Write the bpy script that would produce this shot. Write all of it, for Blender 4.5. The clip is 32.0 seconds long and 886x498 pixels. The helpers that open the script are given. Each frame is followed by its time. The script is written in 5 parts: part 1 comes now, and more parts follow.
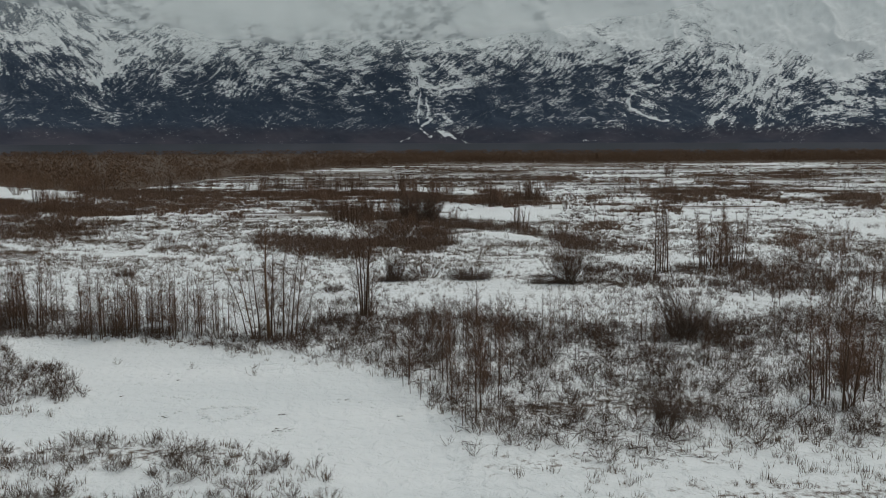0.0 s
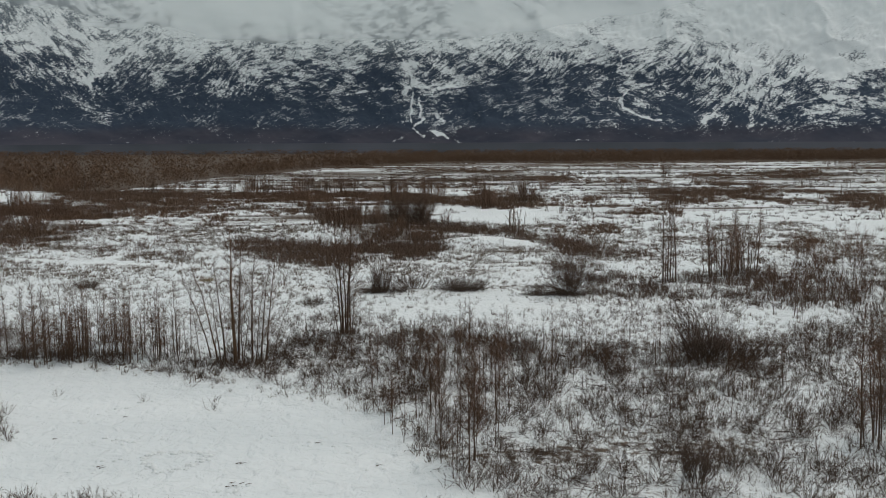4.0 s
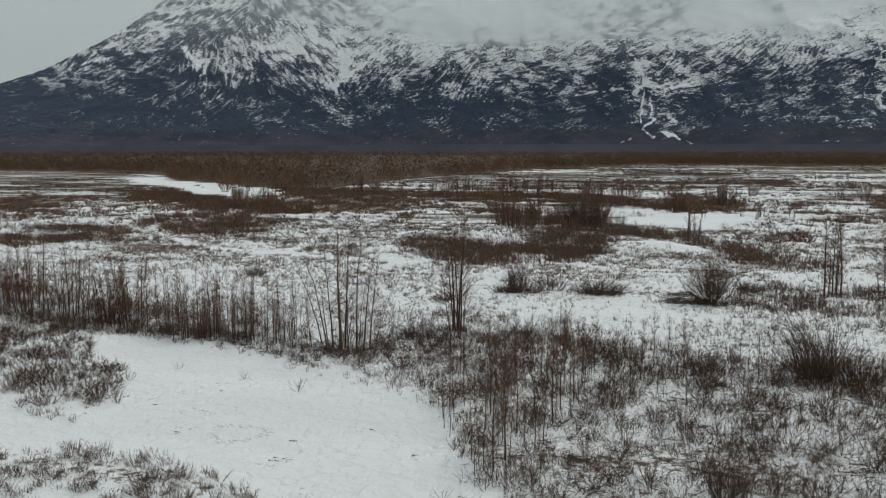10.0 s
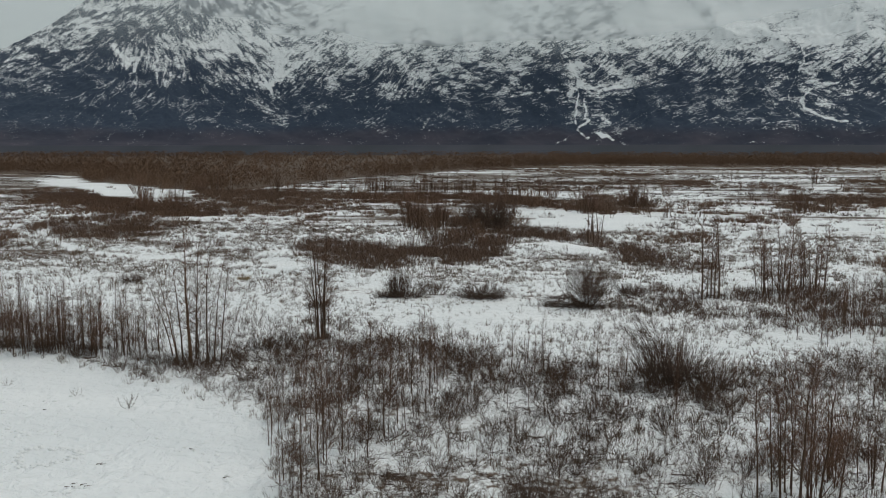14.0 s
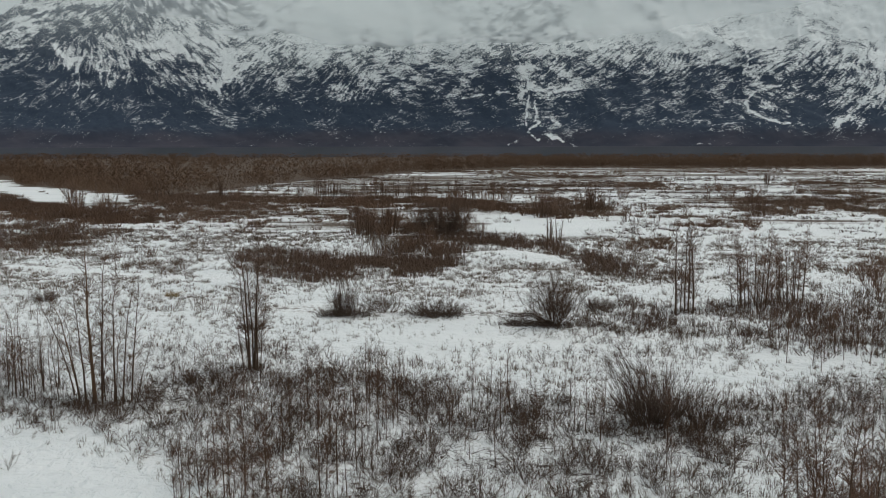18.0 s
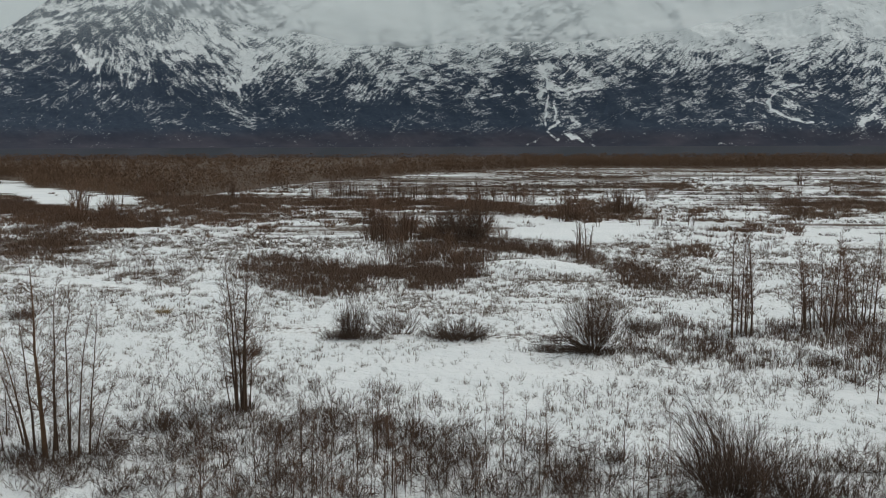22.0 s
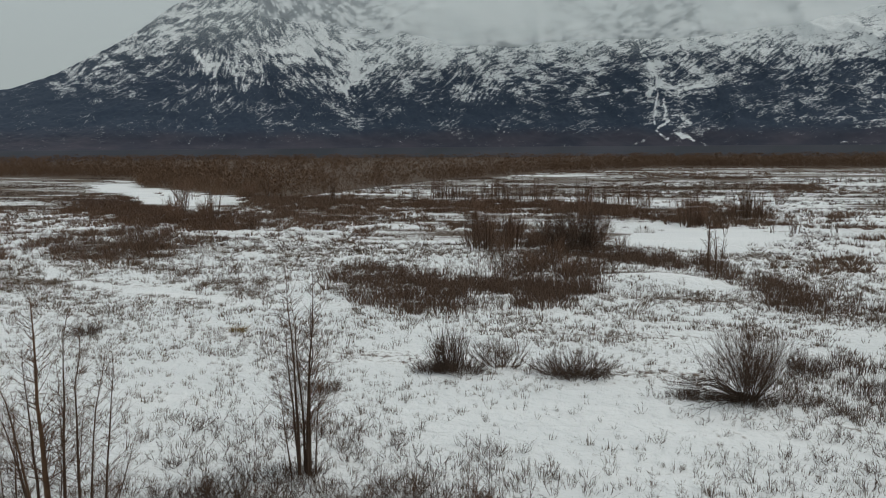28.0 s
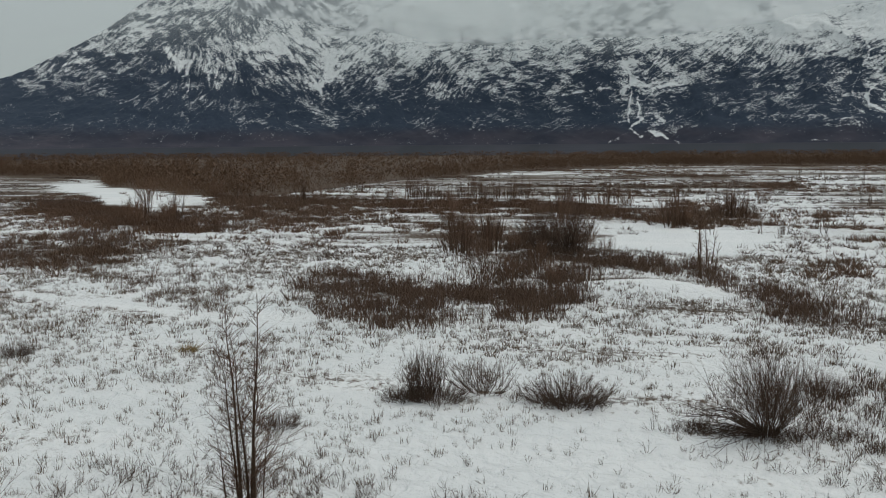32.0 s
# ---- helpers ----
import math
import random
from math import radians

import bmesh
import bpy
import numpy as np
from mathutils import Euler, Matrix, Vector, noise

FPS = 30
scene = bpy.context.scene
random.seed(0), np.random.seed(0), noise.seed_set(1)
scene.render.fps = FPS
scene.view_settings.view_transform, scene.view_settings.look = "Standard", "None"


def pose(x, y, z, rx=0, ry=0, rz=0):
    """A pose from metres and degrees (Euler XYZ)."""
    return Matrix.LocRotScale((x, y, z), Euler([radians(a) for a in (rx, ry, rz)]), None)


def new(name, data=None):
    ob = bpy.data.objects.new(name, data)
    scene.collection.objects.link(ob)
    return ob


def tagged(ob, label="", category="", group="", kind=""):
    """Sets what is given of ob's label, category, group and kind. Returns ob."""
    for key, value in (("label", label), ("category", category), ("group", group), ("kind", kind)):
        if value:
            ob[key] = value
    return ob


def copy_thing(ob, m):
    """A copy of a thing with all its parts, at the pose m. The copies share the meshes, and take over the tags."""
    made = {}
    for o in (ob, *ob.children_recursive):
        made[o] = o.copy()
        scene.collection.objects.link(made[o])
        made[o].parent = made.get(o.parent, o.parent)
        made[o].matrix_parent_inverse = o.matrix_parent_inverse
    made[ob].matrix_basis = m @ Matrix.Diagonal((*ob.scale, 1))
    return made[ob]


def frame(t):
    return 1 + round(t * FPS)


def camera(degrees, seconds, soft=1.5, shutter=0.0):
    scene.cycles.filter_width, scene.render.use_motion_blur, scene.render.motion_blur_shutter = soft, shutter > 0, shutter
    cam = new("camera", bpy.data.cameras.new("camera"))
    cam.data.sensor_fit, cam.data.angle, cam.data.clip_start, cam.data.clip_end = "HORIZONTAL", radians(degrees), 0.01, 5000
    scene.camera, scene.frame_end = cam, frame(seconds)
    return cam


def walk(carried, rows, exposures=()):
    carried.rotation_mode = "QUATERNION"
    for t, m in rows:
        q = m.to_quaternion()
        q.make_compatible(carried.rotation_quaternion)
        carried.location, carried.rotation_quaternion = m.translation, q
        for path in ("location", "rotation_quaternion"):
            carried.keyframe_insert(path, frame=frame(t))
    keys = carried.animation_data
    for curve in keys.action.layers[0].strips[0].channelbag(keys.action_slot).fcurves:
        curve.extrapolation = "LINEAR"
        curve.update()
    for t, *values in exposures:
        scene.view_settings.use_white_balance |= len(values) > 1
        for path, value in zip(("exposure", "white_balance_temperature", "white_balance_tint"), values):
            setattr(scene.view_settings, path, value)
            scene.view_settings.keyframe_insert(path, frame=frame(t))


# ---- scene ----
def place(x, y, z, yaw, pitch, roll):
    """The camera's pose from its spot, its turn to the left, its pitch up and its lean, in degrees."""
    return pose(x, y, z, 90 + pitch, 0, yaw) @ pose(0, 0, 0, 0, 0, roll)


# ---- camera ----
cam = camera(55.72, 32.0, soft=1.0)
ROWS = [
    (0, place(0.00, -0.00, 16.00, -1.48, -7.42, -0.14)),
    (0.5, place(0.14, 1.69, 15.97, -1.43, -7.36, -0.14)),
    (1, place(0.24, 3.35, 15.98, -1.43, -7.36, -0.14)),
    (1.5, place(0.32, 4.85, 16.02, -1.43, -7.41, -0.14)),
    (2, place(0.42, 6.15, 16.03, -1.43, -7.30, -0.14)),
    (2.5, place(0.55, 7.23, 16.02, -2.72, -7.35, -0.23)),
    (4.5, place(0.51, 7.68, 15.93, -0.91, -7.46, -0.17)),
    (5, place(0.55, 7.58, 16.01, 1.31, -7.47, -0.19)),
    (5.5, place(0.78, 7.47, 16.08, 3.02, -7.46, -0.20)),
    (6, place(1.24, 7.38, 16.13, 5.21, -7.43, -0.08)),
    (6.5, place(1.94, 7.33, 16.14, 6.08, -7.43, -0.10)),
    (7, place(2.84, 7.32, 16.13, 6.27, -7.38, -0.02)),
    (7.5, place(3.89, 7.36, 16.10, 7.69, -7.38, -0.00)),
    (8, place(4.99, 7.41, 16.05, 8.54, -7.35, -0.06)),
    (8.5, place(6.15, 7.47, 15.99, 8.62, -7.30, -0.03)),
    (9, place(7.36, 7.55, 15.93, 10.22, -7.32, -0.13)),
    (9.5, place(8.60, 7.67, 15.91, 12.13, -7.33, -0.18)),
    (10, place(9.83, 7.84, 15.90, 13.49, -7.33, -0.15)),
    (10.5, place(11.02, 8.07, 15.90, 13.43, -7.33, -0.12)),
    (11, place(12.14, 8.36, 15.90, 13.27, -7.35, -0.04)),
    (11.5, place(13.13, 8.71, 15.90, 13.17, -7.35, -0.03)),
    (12, place(13.93, 9.11, 15.91, 11.89, -7.34, 0.01)),
    (12.5, place(14.50, 9.56, 15.93, 10.36, -7.33, 0.16)),
    (13, place(14.90, 10.07, 15.95, 9.64, -7.32, 0.10)),
    (13.5, place(15.25, 10.58, 15.98, 9.64, -7.32, 0.04)),
    (14, place(15.44, 11.10, 16.00, 9.31, -7.31, -0.05)),
    (14.5, place(15.52, 11.68, 16.02, 7.84, -7.30, -0.05)),
    (15, place(15.55, 12.35, 16.02, 6.19, -7.30, -0.06)),
    (15.5, place(15.51, 13.11, 16.02, 5.48, -7.29, -0.04)),
    (17.5, place(14.51, 17.90, 15.97, 5.91, -7.21, -0.13)),
    (18, place(14.31, 19.25, 15.99, 6.02, -7.19, -0.09)),
    (18.5, place(14.10, 20.60, 16.02, 6.15, -7.17, -0.15)),
    (19, place(13.91, 21.90, 16.03, 6.22, -7.19, -0.15)),
    (19.5, place(13.78, 23.09, 16.01, 6.28, -7.23, -0.15)),
    (20, place(13.66, 24.22, 15.96, 6.35, -7.24, -0.22)),
    (20.5, place(13.52, 25.34, 15.92, 6.39, -7.23, -0.15)),
    (21, place(13.36, 26.46, 15.89, 7.10, -7.19, -0.20)),
    (21.5, place(13.20, 27.61, 15.88, 7.24, -7.18, -0.18)),
    (22, place(13.03, 28.76, 15.88, 7.30, -7.18, -0.19)),
    (22.5, place(12.84, 29.87, 15.88, 7.52, -7.20, -0.27)),
    (23, place(12.66, 30.93, 15.87, 7.71, -7.20, -0.26)),
    (23.5, place(12.57, 31.89, 15.85, 8.61, -7.21, -0.28)),
    (24, place(12.47, 32.79, 15.83, 9.60, -7.22, -0.28)),
    (24.5, place(12.36, 33.67, 15.82, 10.00, -7.23, -0.34)),
    (25, place(12.23, 34.53, 15.84, 10.24, -7.22, -0.39)),
    (25.5, place(12.09, 35.40, 15.87, 11.81, -7.21, -0.42)),
    (26, place(11.91, 36.27, 15.90, 13.31, -7.17, -0.45)),
    (26.5, place(11.68, 37.15, 15.86, 13.91, -7.16, -0.49)),
    (28.5, place(10.53, 41.06, 15.52, 14.44, -7.14, -0.40)),
    (29, place(10.32, 41.92, 15.50, 14.36, -7.14, -0.49)),
    (29.5, place(10.13, 42.74, 15.49, 14.33, -7.19, -0.43)),
    (30, place(9.98, 43.56, 15.48, 14.16, -7.20, -0.49)),
    (30.5, place(9.74, 44.38, 15.48, 14.21, -7.20, -0.48)),
    (31, place(9.49, 45.22, 15.49, 14.26, -7.22, -0.42)),
    (31.5, place(9.28, 46.06, 15.51, 13.87, -7.26, -0.52)),
    (32, place(9.14, 46.90, 15.53, 12.73, -7.29, -0.45)),
]
walk(cam, ROWS, ((0, -0.18), (2.5, -0.1), (5, 0.0), (10, -0.01), (13, 0.0), (15, 0.04), (24, 0.05), (29, -0.03), (32, -0.04)))

# ---- sky, sun, exposure ----
SUN_UP, SUN_TURN = 66.0, 64.0
world = bpy.data.worlds.new("overcast_sky")
scene.world = world
world.use_nodes = True
wn, wl = world.node_tree.nodes, world.node_tree.links
wn.clear()
sky = wn.new("ShaderNodeTexSky")
sky.sky_type = "NISHITA"
sky.sun_disc = False
sky.sun_elevation = radians(SUN_UP)
sky.sun_rotation = radians(SUN_TURN)
sky.air_density, sky.dust_density, sky.ozone_density = 1.0, 6.0, 1.0
grey = wn.new("ShaderNodeRGB")
grey.outputs[0].default_value = (4.08, 4.6, 4.62, 1)
mix = wn.new("ShaderNodeMix")
mix.data_type = "RGBA"
mix.inputs[0].default_value = 0.88
wl.new(sky.outputs[0], mix.inputs[6])
wl.new(grey.outputs[0], mix.inputs[7])
back = wn.new("ShaderNodeBackground")
back.inputs[1].default_value = 0.1
out = wn.new("ShaderNodeOutputWorld")
wl.new(mix.outputs[2], back.inputs[0])
wl.new(back.outputs[0], out.inputs[0])
sun = new("sun", bpy.data.lights.new("sun", "SUN"))
sun.data.energy, sun.data.angle, sun.data.color = 0.95, radians(35), (1.0, 0.95, 0.88)
sun.matrix_world = pose(0, 0, 300, 90 - SUN_UP, 0, 180 - SUN_TURN)
scene.view_settings.exposure = 0.0

# ---- noise and shape tools ----
rng = np.random.default_rng(7)


def value_noise(x, y, seed=0):
    """Smooth noise from 0 to 1 with cells of one unit."""
    x, y = np.asarray(x, float), np.asarray(y, float)
    i, j = np.floor(x).astype(np.int64), np.floor(y).astype(np.int64)
    u, v = x - i, y - j
    u, v = u * u * (3 - 2 * u), v * v * (3 - 2 * v)

    def cell(a, b):
        h = (a * 374761393 + b * 668265263 + seed * 974634777) & 0x7FFFFFFF
        h = ((h ^ (h >> 13)) * 1274126177) & 0x7FFFFFFF
        return ((h ^ (h >> 16)) & 0xFFFF) / 65535.0

    return (cell(i, j) * (1 - u) + cell(i + 1, j) * u) * (1 - v) + (cell(i, j + 1) * (1 - u) + cell(i + 1, j + 1) * u) * v


def fbm(x, y, seed=0, octaves=4, gain=0.5):
    total, weight, a = 0, 0, 1.0
    for k in range(octaves):
        total = total + a * value_noise(x * 2**k + 17.3 * k, y * 2**k - 9.1 * k, seed + k)
        weight += a
        a *= gain
    return total / weight


def step(lo, hi, v):
    s = np.clip((v - lo) / (hi - lo), 0, 1)
    return s * s * (3 - 2 * s)


def inside(poly, x, y, ragged=0.0, seed=3):
    """Signed distance in metres to a plan outline, positive within; ragged shifts the edge in and out by noise."""
    x, y = np.asarray(x, float), np.asarray(y, float)
    p = np.array(poly, float)
    q = np.roll(p, -1, 0)
    best, odd = np.full(x.shape, 1e9), np.zeros(x.shape, bool)
    for (ax, ay), (bx, by) in zip(p, q):
        dx, dy = bx - ax, by - ay
        t = np.clip(((x - ax) * dx + (y - ay) * dy) / (dx * dx + dy * dy + 1e-9), 0, 1)
        best = np.minimum(best, np.hypot(x - ax - t * dx, y - ay - t * dy))
        hit = (ay > y) != (by > y)
        odd ^= hit & (x < ax + (y - ay) * dx / (dy if abs(dy) > 1e-9 else 1e-9))
    d = np.where(odd, best, -best)
    if ragged:
        d = d + ragged * (2 * fbm(x / (3 * ragged + 0.5), y / (3 * ragged + 0.5), seed, 3) - 1)
    return d


# ---- materials ----
def material(name, rough=0.8):
    m = bpy.data.materials.new(name)
    m.use_nodes = True
    b = m.node_tree.nodes["Principled BSDF"]
    b.inputs["Roughness"].default_value = rough
    b.inputs["Specular IOR Level"].default_value = 0.25
    return m, m.node_tree.nodes, m.node_tree.links, b


def ramp(nodes, stops):
    r = nodes.new("ShaderNodeValToRGB")
    while len(r.color_ramp.elements) < len(stops):
        r.color_ramp.elements.new(0.5)
    for e, (p, c) in zip(r.color_ramp.elements, stops):
        e.position = p
        e.color = (*c, 1) if len(c) == 3 else (c[0], c[0], c[0], 1)
    return r


def twig_material(name, dark, light, scale=3.0):
    """Bark: varies from plant to plant and along the stem."""
    m, n, l, b = material(name, 0.85)
    g = n.new("ShaderNodeNewGeometry")
    t = n.new("ShaderNodeTexCoord")
    z = n.new("ShaderNodeTexNoise")
    z.inputs["Scale"].default_value = scale
    z.inputs["Detail"].default_value = 4
    l.new(t.outputs["Object"], z.inputs["Vector"])
    add = n.new("ShaderNodeMath")
    add.operation = "MULTIPLY_ADD"
    add.inputs[1].default_value = 0.55
    l.new(g.outputs["Random Per Island"], add.inputs[0])
    sub = n.new("ShaderNodeMath")
    sub.operation = "MULTIPLY_ADD"
    sub.inputs[1].default_value = 0.9
    sub.inputs[2].default_value = -0.22
    l.new(z.outputs[0], sub.inputs[0])
    l.new(sub.outputs[0], add.inputs[2])
    r = ramp(n, [(0.0, dark), (1.0, light)])
    l.new(add.outputs[0], r.inputs[0])
    l.new(r.outputs[0], b.inputs["Base Color"])
    return m


BARK = twig_material("grey_brown_bark", (0.046, 0.033, 0.025), (0.16, 0.112, 0.082))
TRUNK = twig_material("red_brown_bark", (0.045, 0.028, 0.02), (0.145, 0.09, 0.06))
ORANGE_BARK = twig_material("orange_brown_bark", (0.072, 0.04, 0.024), (0.2, 0.113, 0.064))
TWIG = twig_material("brown_twigs", (0.037, 0.0235, 0.0168), (0.13, 0.082, 0.058))
MARSH = twig_material("red_brown_marsh_twigs", (0.044, 0.0275, 0.0195), (0.148, 0.093, 0.065))
MAT_TWIG = twig_material("dark_brown_twigs", (0.04, 0.027, 0.021), (0.12, 0.08, 0.06))
REED = twig_material("red_brown_twigs", (0.062, 0.034, 0.023), (0.19, 0.108, 0.07))
RUST = twig_material("rust_brown_twigs", (0.075, 0.043, 0.028), (0.19, 0.112, 0.072))
STALK = twig_material("grey_grass_stalks", (0.06, 0.043, 0.031), (0.22, 0.158, 0.11))
STRAW = twig_material("dry_yellow_grass", (0.14, 0.095, 0.04), (0.34, 0.24, 0.11))
EARTH = twig_material("wet_brown_earth", (0.05, 0.034, 0.024), (0.16, 0.11, 0.078), 4.0)
SNOW = material("trampled_snow", 0.8)[0]
SNOW.node_tree.nodes["Principled BSDF"].inputs["Base Color"].default_value = (0.8, 0.82, 0.83, 1)
WOODS = twig_material("far_bare_woods", (0.125, 0.075, 0.046), (0.148, 0.089, 0.056), 0.03)
FAR_BRUSH = twig_material("far_brown_brush", (0.085, 0.054, 0.037), (0.21, 0.132, 0.09), 0.3)


def ground_material():
    m, n, l, b = material("snow_and_litter", 0.75)
    t = n.new("ShaderNodeTexCoord")
    a = n.new("ShaderNodeAttribute")
    a.attribute_name = "litter"
    fine = n.new("ShaderNodeTexNoise")
    fine.inputs["Scale"].default_value = 1.6
    fine.inputs["Detail"].default_value = 7
    fine.inputs["Roughness"].default_value = 0.68
    l.new(t.outputs["Object"], fine.inputs["Vector"])
    wide = n.new("ShaderNodeMapping")
    wide.inputs["Scale"].default_value = (0.035, 0.16, 0.1)
    l.new(t.outputs["Object"], wide.inputs["Vector"])
    coarse = n.new("ShaderNodeTexNoise")
    coarse.inputs["Scale"].default_value = 1.0
    coarse.inputs["Detail"].default_value = 6
    l.new(wide.outputs[0], coarse.inputs["Vector"])
    s = n.new("ShaderNodeMath")
    s.operation = "ADD"
    l.new(fine.outputs[0], s.inputs[0])
    l.new(coarse.outputs[0], s.inputs[1])
    u = n.new("ShaderNodeMath")
    u.operation = "ADD"
    l.new(s.outputs[0], u.inputs[0])
    l.new(a.outputs["Fac"], u.inputs[1])
    cover = n.new("ShaderNodeMapRange")
    cover.inputs["From Min"].default_value = 1.42
    cover.inputs["From Max"].default_value = 1.62
    cover.interpolation_type = "SMOOTHSTEP"
    l.new(u.outputs[0], cover.inputs["Value"])
    snow = ramp(n, [(0.3, (0.78, 0.81, 0.83)), (0.7, (0.87, 0.89, 0.905))])
    l.new(coarse.outputs[0], snow.inputs[0])
    earth = ramp(n, [(0.3, (0.05, 0.034, 0.024)), (0.55, (0.1, 0.066, 0.044)), (0.75, (0.17, 0.118, 0.078))])
    l.new(fine.outputs[0], earth.inputs[0])
    mx = n.new("ShaderNodeMix")
    mx.data_type = "RGBA"
    l.new(cover.outputs[0], mx.inputs[0])
    l.new(snow.outputs[0], mx.inputs[6])
    l.new(earth.outputs[0], mx.inputs[7])
    l.new(mx.outputs[2], b.inputs["Base Color"])
    lumps = n.new("ShaderNodeTexNoise")
    lumps.inputs["Scale"].default_value = 1.1
    lumps.inputs["Detail"].default_value = 4
    lumps.inputs["Roughness"].default_value = 0.6
    lumps.inputs["Distortion"].default_value = 0.6
    l.new(t.outputs["Object"], lumps.inputs["Vector"])
    pond = n.new("ShaderNodeMapRange")
    pond.inputs["From Min"].default_value = -0.55
    pond.inputs["From Max"].default_value = 0.1
    pond.inputs["To Min"].default_value = 0.03
    l.new(a.outputs["Fac"], pond.inputs["Value"])
    raised = n.new("ShaderNodeMath")
    raised.operation = "MULTIPLY"
    l.new(lumps.outputs[0], raised.inputs[0])
    l.new(pond.outputs[0], raised.inputs[1])
    low = n.new("ShaderNodeBump")
    low.inputs["Strength"].default_value = 1.0
    low.inputs["Distance"].default_value = 0.42
    l.new(raised.outputs[0], low.inputs["Height"])
    bump = n.new("ShaderNodeBump")
    bump.inputs["Strength"].default_value = 0.5
    bump.inputs["Distance"].default_value = 0.2
    grain = n.new("ShaderNodeMath")
    grain.operation = "MULTIPLY"
    l.new(fine.outputs[0], grain.inputs[0])
    l.new(pond.outputs[0], grain.inputs[1])
    l.new(grain.outputs[0], bump.inputs["Height"])
    l.new(low.outputs[0], bump.inputs["Normal"])
    l.new(bump.outputs[0], b.inputs["Normal"])
    return m


def mountain_material():
    """Dark bare woods and rocks below, tinted haze-blue, snow above, by the mesh's own snow cover and broken up by
    noise.
    """
    m, n, l, b = material("mountain_hazed_rock_woods_snow", 0.9)
    t = n.new("ShaderNodeTexCoord")
    a = n.new("ShaderNodeAttribute")
    a.attribute_name = "snow"
    mp = n.new("ShaderNodeMapping")
    mp.inputs["Scale"].default_value = (0.04, 0.04, 0.1)
    mp.inputs["Rotation"].default_value = (0.0, 0.3, 0.0)
    l.new(t.outputs["Object"], mp.inputs["Vector"])
    z = n.new("ShaderNodeTexNoise")
    z.inputs["Scale"].default_value = 3.0
    z.inputs["Detail"].default_value = 8
    z.inputs["Roughness"].default_value = 0.68
    z.inputs["Distortion"].default_value = 0.8
    l.new(mp.outputs[0], z.inputs["Vector"])
    u = n.new("ShaderNodeMath")
    u.operation = "MULTIPLY_ADD"
    u.inputs[1].default_value = 3.4
    l.new(z.outputs[0], u.inputs[0])
    l.new(a.outputs["Fac"], u.inputs[2])
    cover = n.new("ShaderNodeMapRange")
    cover.inputs["From Min"].default_value = 1.6
    cover.inputs["From Max"].default_value = 1.9
    l.new(u.outputs[0], cover.inputs["Value"])
    w = n.new("ShaderNodeAttribute")
    w.attribute_name = "woods"
    # the blue haze of distance is put into the rock's colour
    hazed_rock = ramp(n, [(0.3, (0.024, 0.04, 0.068)), (0.55, (0.04, 0.058, 0.09)), (0.75, (0.066, 0.083, 0.116))])
    l.new(z.outputs[0], hazed_rock.inputs[0])
    wide = n.new("ShaderNodeTexNoise")
    wide.inputs["Scale"].default_value = 0.006
    wide.inputs["Detail"].default_value = 5
    l.new(t.outputs["Object"], wide.inputs["Vector"])
    # violet-blue haze is mixed into the brown of the bare woods
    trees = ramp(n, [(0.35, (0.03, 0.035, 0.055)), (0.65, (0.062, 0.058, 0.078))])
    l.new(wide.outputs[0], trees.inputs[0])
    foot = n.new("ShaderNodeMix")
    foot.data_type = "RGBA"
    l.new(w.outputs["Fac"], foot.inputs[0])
    l.new(hazed_rock.outputs[0], foot.inputs[6])
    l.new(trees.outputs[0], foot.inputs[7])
    dense = n.new("ShaderNodeMapRange")
    dense.inputs["From Min"].default_value = 1.0
    dense.inputs["From Max"].default_value = 2.0
    l.new(w.outputs["Fac"], dense.inputs["Value"])
    # firs on the flat foot, darkened further to offset its full sky light
    darkened_firs = n.new("ShaderNodeMix")
    darkened_firs.data_type = "RGBA"
    darkened_firs.inputs[7].default_value = (0.013, 0.017, 0.027, 1)
    l.new(dense.outputs[0], darkened_firs.inputs[0])
    l.new(foot.outputs[2], darkened_firs.inputs[6])
    snow = ramp(n, [(0.3, (0.76, 0.79, 0.81)), (0.7, (0.88, 0.89, 0.9))])
    l.new(z.outputs[0], snow.inputs[0])
    mx = n.new("ShaderNodeMix")
    mx.data_type = "RGBA"
    l.new(cover.outputs[0], mx.inputs[0])
    l.new(darkened_firs.outputs[2], mx.inputs[6])
    l.new(snow.outputs[0], mx.inputs[7])
    l.new(mx.outputs[2], b.inputs["Base Color"])
    return m


